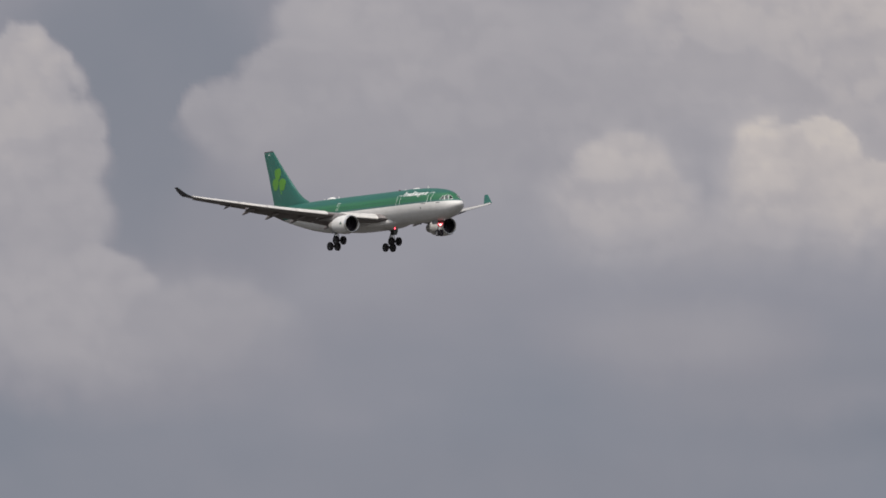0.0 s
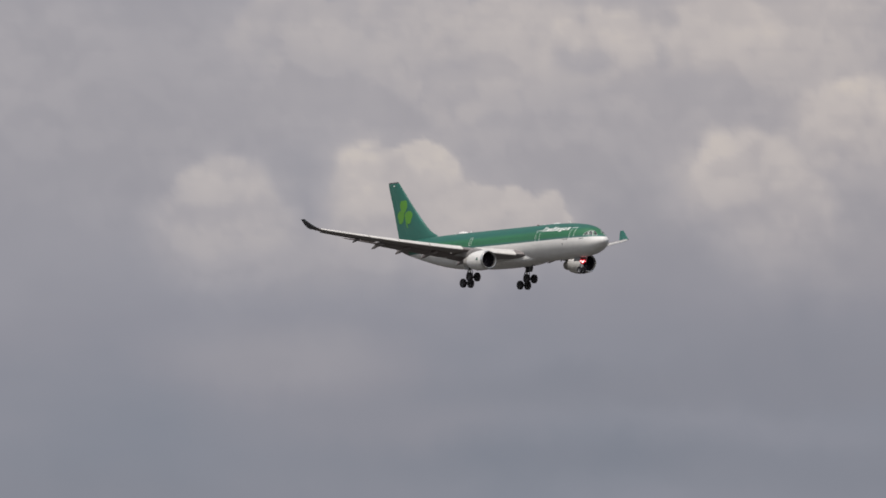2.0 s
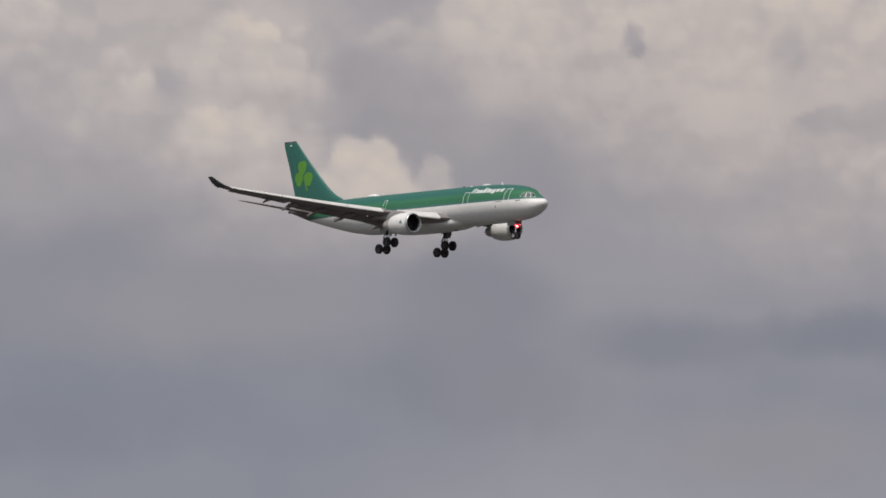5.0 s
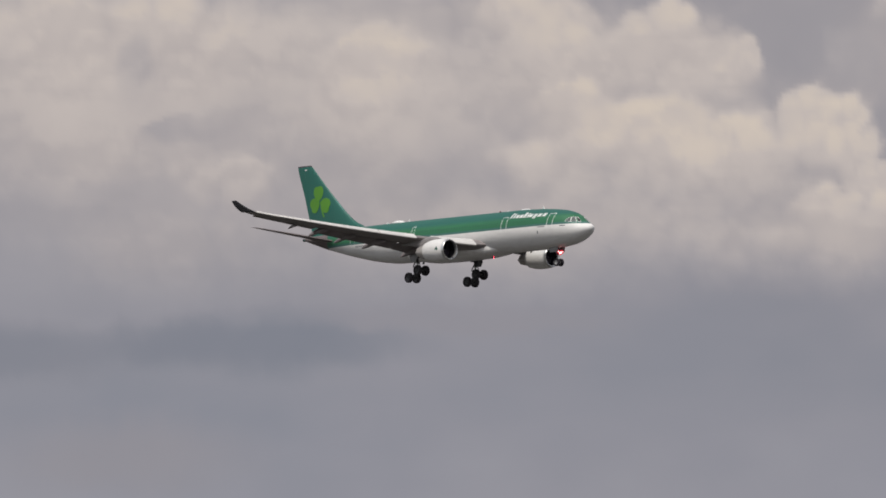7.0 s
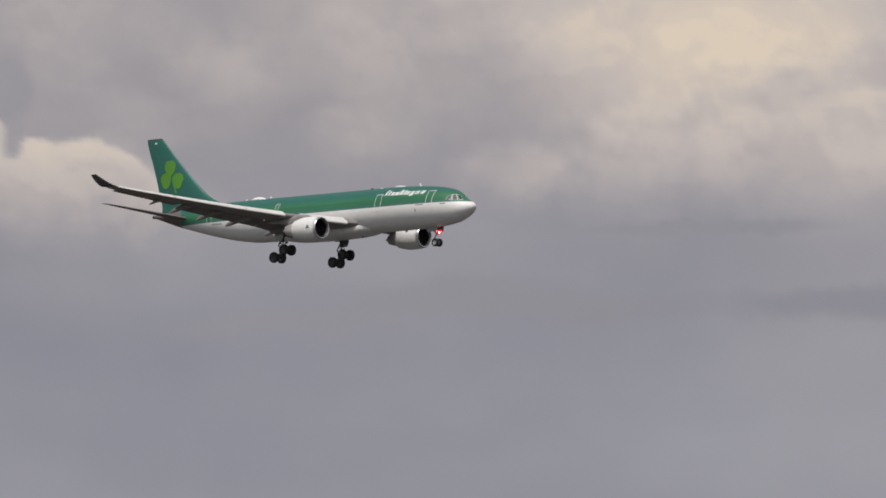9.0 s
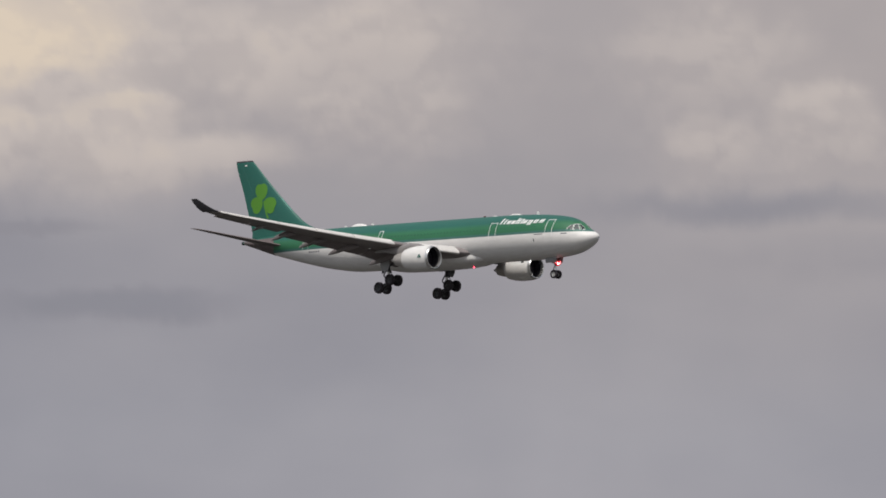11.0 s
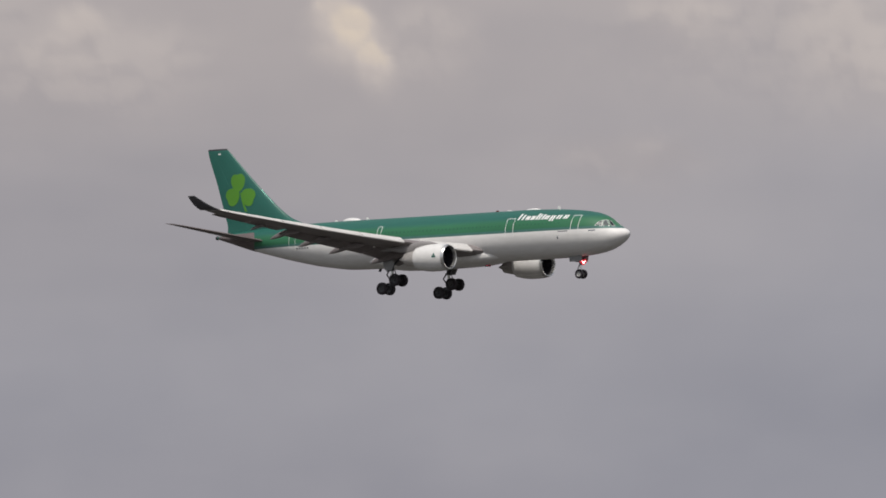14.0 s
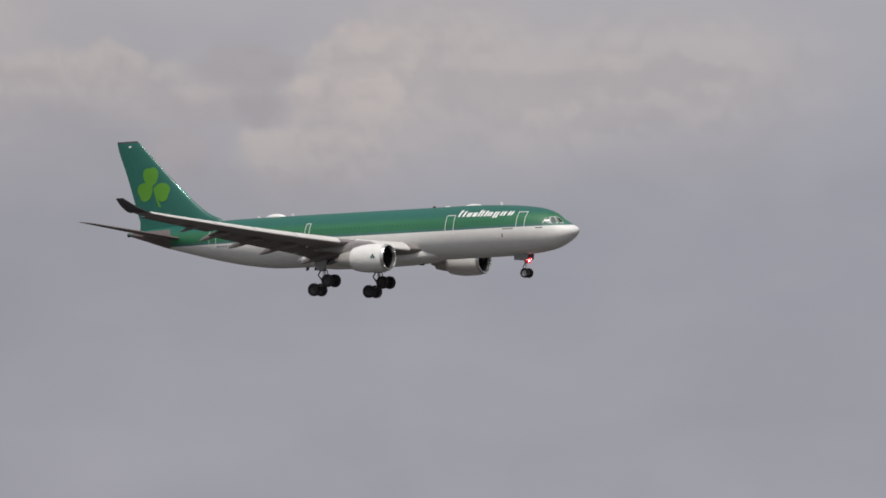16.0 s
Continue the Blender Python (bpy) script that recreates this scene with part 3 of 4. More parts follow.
def backdrop():
    """A far curved sheet of sky behind the aircraft, from the ground up."""
    az = np.concatenate([np.linspace(100, 118.4, 60)[:-1], np.arange(118.4, 147.4, 0.0165), np.linspace(147.4, 166, 60)])
    el = np.concatenate([np.linspace(-0.02, 1.1, 24)[:-1], np.arange(1.1, 4.2, 0.0165), np.linspace(4.2, 14, 60)])
    A, E = np.meshgrid(az, el)
    glow, warm = sky_glow(az, el)
    R = 4790.0
    co = np.stack([R * np.cos(np.radians(A)) * np.cos(np.radians(E)), R * np.sin(np.radians(A)) * np.cos(np.radians(E)),
                   R * np.sin(np.radians(E)) + 1.7], -1).reshape(-1, 3)
    h, w = A.shape
    i = np.arange(h * w).reshape(h, w)
    quads = np.stack([i[:-1, :-1], i[:-1, 1:], i[1:, 1:], i[1:, :-1]], -1).reshape(-1, 4)
    me = bpy.data.meshes.new("backdrop")
    me.vertices.add(len(co))
    me.vertices.foreach_set("co", co.astype(np.float32).ravel())
    me.loops.add(quads.size)
    me.loops.foreach_set("vertex_index", quads.astype(np.int32).ravel())
    me.polygons.add(len(quads))
    me.polygons.foreach_set("loop_start", np.arange(0, quads.size, 4, dtype=np.int32))
    me.update(calc_edges=True)
    at = me.attributes.new("glow", "FLOAT", "POINT")
    at.data.foreach_set("value", glow.astype(np.float32).ravel())
    at = me.attributes.new("warmth", "FLOAT", "POINT")
    at.data.foreach_set("value", warm.astype(np.float32).ravel())
    m = bpy.data.materials.new("clouded_sky")
    m.use_nodes = True
    n, l = m.node_tree.nodes, m.node_tree.links
    n.clear()
    out, em = n.new("ShaderNodeOutputMaterial"), n.new("ShaderNodeEmission")
    att = n.new("ShaderNodeAttribute")
    att.attribute_name = "glow"
    ramps = []
    for stops in ([(0.0, srgb(115, 125, 138)), (0.25, srgb(142, 143, 153)), (0.5, srgb(163, 163, 171)), (0.75, srgb(184, 181, 183)), (1.0, srgb(205, 201, 198))],
                  [(0.0, srgb(128, 126, 136)), (0.25, srgb(149, 144, 148)), (0.5, srgb(172, 163, 161)), (0.75, srgb(194, 183, 177)), (1.0, srgb(219, 203, 184))]):
        ramp = n.new("ShaderNodeValToRGB")
        while len(ramp.color_ramp.elements) < len(stops):
            ramp.color_ramp.elements.new(0.5)
        for e, (p, c) in zip(ramp.color_ramp.elements, stops):
            e.position = p
        for e, (p, c) in zip(ramp.color_ramp.elements, stops):
            e.color = c
        ramps.append(ramp)
    heat = n.new("ShaderNodeAttribute")
    heat.attribute_name = "warmth"
    mix = n.new("ShaderNodeMix")
    mix.data_type = "RGBA"
    # wisps finer than the sheet's mesh
    co_ = n.new("ShaderNodeTexCoord")
    no = n.new("ShaderNodeTexNoise")
    no.inputs["Scale"].default_value, no.inputs["Detail"].default_value = 0.03, 6.0
    ma = n.new("ShaderNodeMath")
    ma.operation = "MULTIPLY_ADD"
    ma.inputs[1].default_value = 0.08
    sub = n.new("ShaderNodeMath")
    sub.inputs[1].default_value = -0.04
    l.new(co_.outputs["Object"], no.inputs["Vector"])
    l.new(no.outputs["Fac"], ma.inputs[0])
    l.new(att.outputs["Fac"], ma.inputs[2])
    l.new(ma.outputs[0], sub.inputs[0])
    for ramp, slot in zip(ramps, (6, 7)):
        l.new(sub.outputs[0], ramp.inputs["Fac"])
        l.new(ramp.outputs["Color"], mix.inputs[slot])
    l.new(heat.outputs["Fac"], mix.inputs[0])
    l.new(mix.outputs[2], em.inputs["Color"])
    l.new(em.outputs["Emission"], out.inputs["Surface"])
    m.cycles.emission_sampling = "NONE"
    me.materials.append(m)
    ob = new("backdrop", me)
    return tagged(ob, "grey sky with soft cream cumulus clouds and slate gaps", "sky", kind="structure")


backdrop()

# ---------------------------------------------------------------- the airliner
# x forward from the nose, y to port, z up from the cabin axis
airliner = new("airliner")
tagged(airliner, "green and white twin-engine airliner descending with gear and flaps down", "airplane")

# distance aft of the nose: top, bottom, half width
HULL = [(0.0, -0.40, -0.50, 0.03), (0.12, -0.18, -0.76, 0.36), (0.4, 0.02, -1.02, 0.70), (1.0, 0.33, -1.46, 1.16), (1.8, 0.80, -1.88, 1.58),
        (2.6, 1.40, -2.20, 1.92), (3.3, 1.78, -2.38, 2.17), (4.5, 2.14, -2.56, 2.45), (6.0, 2.38, -2.70, 2.64), (8.0, 2.58, -2.79, 2.77),
        (10.0, 2.70, -2.82, 2.82), (14.0, 2.82, -2.82, 2.82), (34.0, 2.82, -2.82, 2.82), (38.0, 2.82, -2.76, 2.80), (42.0, 2.80, -2.32, 2.66),
        (46.0, 2.73, -1.55, 2.35), (50.0, 2.58, -0.60, 1.88), (53.0, 2.38, 0.19, 1.40), (55.5, 2.16, 0.97, 0.90), (57.2, 1.98, 1.48, 0.42), (57.8, 1.86, 1.64, 0.16)]


def hull_point(aft, ang):
    """Skin point at an angle from straight up, positive to starboard."""
    t, b, w = smooth(HULL, aft)
    c, h = (t + b) / 2, (t - b) / 2
    return Vector((-aft, -w * math.sin(ang), c + h * math.cos(ang)))


def hull_at(aft, z, side, proud=0.012):
    """Skin point at a height, pushed proud of the skin; side -1 is starboard."""
    t, b, w = smooth(HULL, aft)
    c, h = (t + b) / 2, (t - b) / 2
    k = max(-1.0, min(1.0, (z - c) / h))
    y = w * math.sqrt(max(0.0, 1 - k * k))
    nrm = Vector((0, y / (w * w), (z - c) / (h * h))).normalized()
    return Vector((-aft, side * (y + proud * nrm.y), z + proud * nrm.z))


def fuselage():
    aft = [0.0, 0.04, 0.08, 0.12, 0.2, 0.3, 0.4, 0.55, 0.75] + [1.0 + 0.25 * k for k in range(36)] + [10 + 1.0 * k for k in range(25)] + \
          [34.5 + 0.5 * k for k in range(46)] + [57.4, 57.6, 57.8]
    rings = [[hull_point(a, 2 * math.pi * k / 64) for k in range(64)] for a in aft]
    return part("fuselage", loft(rings), M_LIVERY, airliner, "glossy teal-green over white painted fuselage")


hull = fuselage()


def tail_cone_skin():
    """Unpainted metal skin under the tail cone, rounded at its front."""
    rings = []
    for k in range(33):
        ang = radians(46 + 268 * k / 32)
        front = 51.2 + 0.9 * abs(math.cos(ang)) ** 2
        row = []
        for j in range(15):
            a = front + (57.3 - front) * j / 14
            p = hull_point(a, ang)
            c = Vector((p.x, 0.0, (smooth(HULL, a)[0] + smooth(HULL, a)[1]) / 2))
            row.append((p, (p - c).normalized()))
        rings.append([p + n * 0.015 for p, n in row] + [p - n * 0.02 for p, n in reversed(row)])
    part("tail_cone_skin", loft(rings), M_CONE, hull, "bare brownish metal tail cone skin")


tail_cone_skin()


def belly_fairing():
    rows = [(15.6, 0.25, -2.35, 0.12), (17, 1.5, -2.45, 0.55), (19, 2.35, -2.48, 0.92), (22, 2.85, -2.4, 1.18), (27, 3.0, -2.35, 1.28), (31, 2.95, -2.35, 1.2),
            (34, 2.2, -2.3, 0.7), (36.5, 1.2, -2.25, 0.3), (38, 0.3, -2.2, 0.1)]
    rings = []
    for k in range(46):
        a = 15.6 + 22.4 * k / 45
        w, z, h = smooth(rows, a)
        rings.append([(-a, w * math.copysign(abs(math.cos(t)) ** 0.75, math.cos(t)), z + 0.35 + h * math.copysign(abs(math.sin(t)) ** 0.8, math.sin(t)))
                      for t in [2 * math.pi * j / 36 for j in range(36)]])
    part("belly_fairing", loft(rings), M_WHITE, airliner, "white bulged wing-root fairing")


belly_fairing()


def patch(name, poly, mat, parent, side, proud=0.012, label=""):
    """A thin painted shape on the fuselage skin: strip quads of (aft, z) corners."""
    bm = bmesh.new()
    for quad in poly:
        (a0, z0), (a1, z1), (a2, z2), (a3, z3) = quad
        n = 6
        grid = []
        for i in range(n + 1):
            f = i / n
            l0 = (a0 + (a3 - a0) * f, z0 + (z3 - z0) * f)
            l1 = (a1 + (a2 - a1) * f, z1 + (z2 - z1) * f)
            grid.append([[bm.verts.new(hull_at(*p, side, q)) for q in (proud, -0.03)] for p in (l0, l1)])
        for r0, r1 in zip(grid, grid[1:]):
            bm.faces.new((r0[0][0], r0[1][0], r1[1][0], r1[0][0]))
            bm.faces.new((r0[0][0], r1[0][0], r1[0][1], r0[0][1]))
            bm.faces.new((r0[1][0], r0[1][1], r1[1][1], r1[1][0]))
        bm.faces.new([v for v in (grid[0][0][0], grid[0][0][1], grid[0][1][1], grid[0][1][0])])
        bm.faces.new([v for v in (grid[-1][0][0], grid[-1][1][0], grid[-1][1][1], grid[-1][0][1])])
    return part(name, bm, mat, parent, label)


def box(a0, z0, a1, z1, lean=0.0):
    return ((a0 + lean * z0, z0), (a1 + lean * z0, z0), (a1 + lean * z1, z1), (a0 + lean * z1, z1))


def cabin_door(aft, width, z0, z1, side, w=0.055):
    patch("cabin_door", [box(aft - w, z0, aft, z1), box(aft + width, z0, aft + width + w, z1), box(aft - w, z1, aft + width + w, z1 + w),
                         box(aft - w, z0 - 0.5 * w, aft + width + w, z0)], M_MARK, hull, side, 0.012, "white-outlined cabin door")


for side in (-1, 1):
    cabin_door(5.3, 0.92, -0.36, 1.72, side)
    cabin_door(14.1, 0.98, -0.36, 1.72, side)
    cabin_door(32.6, 0.52, 0.55, 1.72, side, 0.05)
    cabin_door(44.9, 0.9, -0.3, 1.7, side, 0.035)
    # small stencils under the doors and behind the cockpit
    patch("stencil", [box(6.6, -0.06, 7.9, 0.06)], M_STENCIL, hull, side, label="small grey stencil bar")
    patch("stencil", [box(3.2, -0.10, 4.0, 0.0)], M_INK, hull, side, label="small dark stencil bar")
    patch("static_port", [box(7.9, -0.85, 8.02, -0.5)], M_INK, hull, side)
    # registration marks: plain bars
    for k in range(5):
        patch("registration_bar", [box(42.9 + 0.4 * k, -0.24, 43.16 + 0.4 * k, -0.06)], M_STENCIL, hull, side)
    # airline title: plain slanted bars
    for a0, a1, z0, z1 in ((12.85, 14.0, 1.68, 2.40), (12.15, 12.75, 1.68, 2.12), (11.45, 12.0, 1.68, 2.12), (10.6, 11.35, 1.68, 2.40), (10.2, 10.45, 1.68, 2.28),
                           (9.45, 10.1, 1.70, 2.14), (8.6, 9.3, 1.52, 2.14), (7.7, 8.45, 1.72, 2.16), (6.8, 7.5, 1.74, 2.18)):
        n = 1 if a1 - a0 < 0.4 else 2
        for k in range(n):
            c = a0 + (a1 - a0) * ((k + 0.5) / n)
            c, dip = 14.45 - (14.0 - c) * 0.975, 0.12 + 0.028 * (14.0 - c)
            patch("title_bar", [box(c - 0.125, z0 - dip, c + 0.125, z1 - dip - 0.12 * (n > 1 and k == 0 and z1 > 2.3), -0.35)], M_MARK, hull, side, label="white slanted title stroke")


def cabin_windows():
    bm = bmesh.new()
    ring = [(0.095 * math.cos(t), 0, 0.14 * math.sin(t)) for t in [2 * math.pi * k / 10 for k in range(10)]]
    loft([[Vector(p) + Vector((0, -0.012, 0)) for p in ring], [Vector(p) + Vector((0, 0.03, 0)) for p in ring]], True, bm)
    first = part("cabin_window", bm, M_PANE, hull, "dark oval cabin window")
    me = first.data
    spots = [7.9 + 0.533 * k for k in range(12)] + [16.0 + 0.533 * k for k in range(31)] + [34.0 + 0.533 * k for k in range(22)]
    done = False
    for side in (-1, 1):
        for a in spots:
            p = hull_at(a, 0.98, side, 0.0)
            t, b, w = smooth(HULL, a)
            tilt = math.asin(max(-1, min(1, (0.98 - (t + b) / 2) / ((t - b) / 2))))
            m = Matrix.Translation(p) @ (Matrix.Rotation(math.pi, 4, "Z") if side > 0 else Matrix()) @ Matrix.Rotation(-tilt, 4, "X")
            if not done:
                first.matrix_basis, done = m, True
            else:
                shared("cabin_window", me, m, hull)


cabin_windows()


def cockpit():
    for side in (-1, 1):
        for quad, glass in ((((1.45, 0.42), (1.70, 0.42), (2.32, 1.06), (2.15, 0.98)), M_GLASS),
                            (((1.90, 0.44), (2.46, 0.44), (2.62, 1.04), (2.42, 1.06)), M_COCKPIT),
                            (((2.58, 0.44), (3.25, 0.50), (3.02, 0.92), (2.76, 1.04)), M_COCKPIT)):
            q = [quad[0], quad[1], quad[2], quad[3]]
            cx, cz = sum(p[0] for p in q) / 4, sum(p[1] for p in q) / 4
            big = [(cx + (a - cx) * 1.18, cz + (z - cz) * 1.18) for a, z in q]
            patch("windscreen_frame", [big], M_MARK, hull, side, 0.010, "white window frame")
            patch("windscreen_pane", [q], glass, hull, side, 0.022, "cockpit glass pane")


cockpit()


def roof_fittings():
    def dome(aft, length, width, height, name, mat, label=""):
        rings = []
        for k in range(13):
            f = k / 12
            s = max(0.02, math.sin(math.pi * f)) ** 0.55
            rings.append([(-aft - length * (f - 0.5), width * s * math.cos(t), 2.74 + max(0.0, height * s * math.sin(t) + 0.05))
                          for t in [math.pi * j / 12 for j in range(13)]])
        part(name, loft(rings), mat, airliner, label)

    dome(38.6, 2.6, 0.55, 0.36, "satellite_radome", M_WHITE, "white satellite antenna dome")
    dome(13.2, 2.0, 0.35, 0.18, "antenna_dome", M_WHITE, "low white antenna dome")
    dome(16.5, 0.8, 0.12, 0.12, "antenna_dome", M_WHITE)
    for aft, z, h, mat in ((9.6, 2.66, 0.40, M_WHITE), (36.4, 2.80, 0.30, M_WHITE), (40.8, 2.78, 0.22, M_WHITE)):
        bm = loft([[(-aft - 0.22 * c - 0.2 * k * h, 0.03 * sn, z + k * h) for c, sn in [(math.cos(t) * (1 - 0.4 * k), math.sin(t)) for t in
                   [2 * math.pi * j / 10 for j in range(10)]]] for k in (0, 1)])
        part("blade_antenna", bm, mat, airliner)
    for aft, h in ((33.5, 0.24), (34.6, 0.22), (12.0, 0.2)):
        zb = smooth(HULL, aft)[1] - (0.10 if aft > 30 else 0.0)
        bm = loft([[(-aft - 0.2 * math.cos(t) - 0.15 * k, 0.03 * math.sin(t), zb + 0.2 - k * (h + 0.2)) for t in [2 * math.pi * j / 10 for j in range(10)]] for k in (0, 1)])
        part("blade_antenna", bm, M_STRUT, airliner)
    bm = bmesh.new()
    turned([(-0.20, 0.02), (-0.15, 0.10), (0, 0.15), (0.15, 0.10), (0.20, 0.02)], -18.2, 0, 2.84, 14, bm=bm)
    part("beacon_light", bm, M_BEACON, airliner, "unlit red roof beacon")
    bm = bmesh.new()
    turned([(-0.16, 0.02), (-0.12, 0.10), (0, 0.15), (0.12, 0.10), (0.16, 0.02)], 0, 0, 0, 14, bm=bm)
    low = part("beacon_light", bm, M_BEACON, airliner, "red belly beacon, its flash made by an added turning drum")
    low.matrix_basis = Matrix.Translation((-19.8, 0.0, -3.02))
    # the flash is imitated by an added dark drum with one glowing window
    drum = part("flash_drum", loft([[(0.13 * math.cos(t), 0.13 * math.sin(t), z) for t in [2 * math.pi * k / 16 for k in range(16)]] for z in (-0.10, -0.24)]),
                M_DARK, low, "turning drum added for the beacon flash")
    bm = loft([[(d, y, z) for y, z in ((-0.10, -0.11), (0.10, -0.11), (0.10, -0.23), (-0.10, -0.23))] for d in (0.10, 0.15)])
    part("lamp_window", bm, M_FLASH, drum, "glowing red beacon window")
    # plates added to hide the window unless it faces the camera
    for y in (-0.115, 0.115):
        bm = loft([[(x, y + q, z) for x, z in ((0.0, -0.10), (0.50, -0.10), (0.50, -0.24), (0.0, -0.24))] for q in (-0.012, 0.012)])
        part("added_blinker", bm, M_DARK, drum)
    return drum


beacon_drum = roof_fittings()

# ---------------------------------------------------------------- wings
# distance from the centre line: leading edge aft, chord, height, thickness
WING = [(0.0, 17.2, 12.6, -1.72, 0.135), (2.8, 18.9, 11.0, -1.60, 0.135), (6.0, 21.0, 9.0, -1.27, 0.125), (9.4, 23.1, 7.3, -0.85, 0.115),
        (14.0, 25.95, 6.15, -0.20, 0.11), (19.0, 29.1, 4.95, 0.62, 0.105), (24.0, 32.3, 3.75, 1.54, 0.10), (28.2, 34.95, 2.75, 2.34, 0.10), (29.0, 35.5, 2.35, 2.54, 0.10)]


def wing_ring(y, side, a, b, twist=0.0, shift=(0.0, 0.0), thick=None, scale=1.0, n=14):
    """Section ring of the wing between chord fractions; turned by twist about its front, shifted in chords."""
    le, c, z, th = smooth(WING, y)
    pts = []
    for s, h in airfoil(thick or th, a, b, n):
        dx, dz = (s - a) * scale, h
        ct, st = math.cos(radians(twist)), math.sin(radians(twist))
        dx, dz = dx * ct + dz * st, dz * ct - dx * st
        pts.append((-(le + (a + shift[0] + dx) * c), side * y, z + (dz + shift[1]) * c))
    return pts


def spans(a, b, n):
    return [a + (b - a) * k / n for k in range(n + 1)]


def wing(side):
    main = part("wing", loft([wing_ring(y, side, 0.0, 0.76) for y in spans(0.0, 29.0, 42)]), M_WING, airliner, "grey swept wing bent upward in flight")
    # drooped slats, broken at the engine
    for y0, y1 in ((3.6, 8.4), (10.4, 14.6), (14.7, 18.6), (18.7, 22.5), (22.6, 28.7)):
        part("slat", loft([wing_ring(y, side, 0.0, 0.115, -21, (-0.032, -0.018), 0.10) for y in spans(y0, y1, 6)]), M_SLAT, main, "pale extended leading-edge slat")
    # flaps lowered, ailerons slightly drooped
    for y0, y1 in ((3.0, 9.2), (9.3, 19.6)):
        part("flap", loft([flap_ring(y, side, 0.25, 21, 0.765, -0.028) for y in spans(y0, y1, 8)]), M_FLAP, main, "lowered grey trailing-edge flap")
        part("flap_vane", loft([flap_ring(y, side, 0.08, 12, 0.73, -0.018) for y in spans(y0 + 0.1, y1 - 0.1, 8)]), M_FLAP, main)
    for y0, y1 in ((19.8, 23.6), (23.7, 27.6)):
        part("aileron", loft([flap_ring(y, side, 0.25, 8, 0.755, 0.002) for y in spans(y0, y1, 5)]), M_FLAP, main, "grey aileron")
    # flap track fairings
    for y, ln, rr in ((6.4, 5.6, 0.50), (11.9, 5.0, 0.42), (15.6, 4.6, 0.38), (19.2, 4.0, 0.33), (22.6, 2.4, 0.2)):
        le, c, z, th = smooth(WING, y)
        pts, rad = [], []
        for k in range(15):
            f = k / 14
            x = le + 0.50 * c + ln * f
            drop = 0.055 * c + 0.10 + (0.55 * max(0.0, f - 0.45) ** 1.2 * ln * 0.55)
            pts.append((-x, side * y, z - drop))
            rad.append(max(0.03, rr * math.sin(math.pi * min(1.0, f * 0.98 + 0.01)) ** 0.6))
        part("flap_track_fairing", tube(pts, rad, 14, squash=0.55), M_FLAP, main, "canoe-shaped flap fairing")
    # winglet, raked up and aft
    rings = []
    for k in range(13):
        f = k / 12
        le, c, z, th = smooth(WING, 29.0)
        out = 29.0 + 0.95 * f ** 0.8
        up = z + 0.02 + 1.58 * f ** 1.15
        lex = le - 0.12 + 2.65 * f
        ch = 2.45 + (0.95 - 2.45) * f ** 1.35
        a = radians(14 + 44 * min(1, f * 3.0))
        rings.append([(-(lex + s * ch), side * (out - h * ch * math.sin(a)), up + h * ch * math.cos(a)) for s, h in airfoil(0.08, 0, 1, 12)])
    wl = part("winglet", loft(rings), M_WINGLET, main, "swept-up winglet, outer face coloured dark for its shade, inner face green")
    # outer face keeps the dark shade colour, inner face gets the teal paint
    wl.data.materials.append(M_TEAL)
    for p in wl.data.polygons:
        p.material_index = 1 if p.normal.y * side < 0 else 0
    # navigation light at the tip
    le, c, z, th = smooth(WING, 28.0)
    part("navigation_light", tube([(-le + 0.05, side * 28.0, z + 0.02), (-le - 0.45, side * 28.2, z + 0.02)], [0.05, 0.12], 10), M_GLASS, main)


def flap_ring(y, side, frac, down, at, dz):
    le, c, z, th = smooth(WING, y)
    ct, st = math.cos(radians(down)), math.sin(radians(down))
    out = []
    for s, h in airfoil(0.14, 0, 1, 10):
        px, pz = s * frac, h * frac
        out.append((-(le + (at + px * ct + pz * st) * c), side * y, z + (dz + pz * ct - px * st) * c))
    return out


for side in (-1, 1):
    wing(side)


# ---------------------------------------------------------------- tail
TRIM = math.tan(radians(7.5))    # leading edge down for the approach


def tailplane(side):
    rings = []
    for k in range(15):
        f = k / 14
        y = 0.6 + (9.65 - 0.6) * f
        le, c, z = 48.9 + 6.9 * f, 6.2 + (2.2 - 6.2) * f, 1.22 + 1.68 * f
        if f > 0.94:
            c, le = c * 0.8, le + c * 0.15
        rings.append([(-(le + s * c), side * y, z + (h + TRIM * (s - 0.6)) * c) for s, h in airfoil(0.075, 0, 1, 14, 0.0)])
    t = part("horizontal_stabiliser", loft(rings), M_TAIL, airliner, "dark grey swept horizontal stabiliser")
    rings = []
    for k in range(9):
        f = k / 8
        y = 1.6 + (9.2 - 1.6) * f
        g = (y - 0.6) / 9.05
        le, c, z = 48.9 + 6.9 * g, 6.2 - 4.0 * g, 1.22 + 1.68 * g
        rings.append([(-(le + (0.72 + s * 0.30) * c), side * y, z + (h * 0.30 + 0.03 * s + TRIM * (0.72 + s * 0.30 - 0.6)) * c) for s, h in airfoil(0.12, 0, 1, 8, 0.0)])
    part("elevator", loft(rings), M_TAIL, t)


for side in (-1, 1):
    tailplane(side)

FIN = [(2.0, 45.0, 11.3, 0.085), (2.9, 45.6, 10.65, 0.09), (3.4, 46.8, 9.55, 0.095), (4.2, 48.1, 8.5, 0.10), (8.0, 52.35, 5.4, 0.10), (11.5, 55.85, 3.08, 0.10), (11.9, 56.25, 2.7, 0.06)]


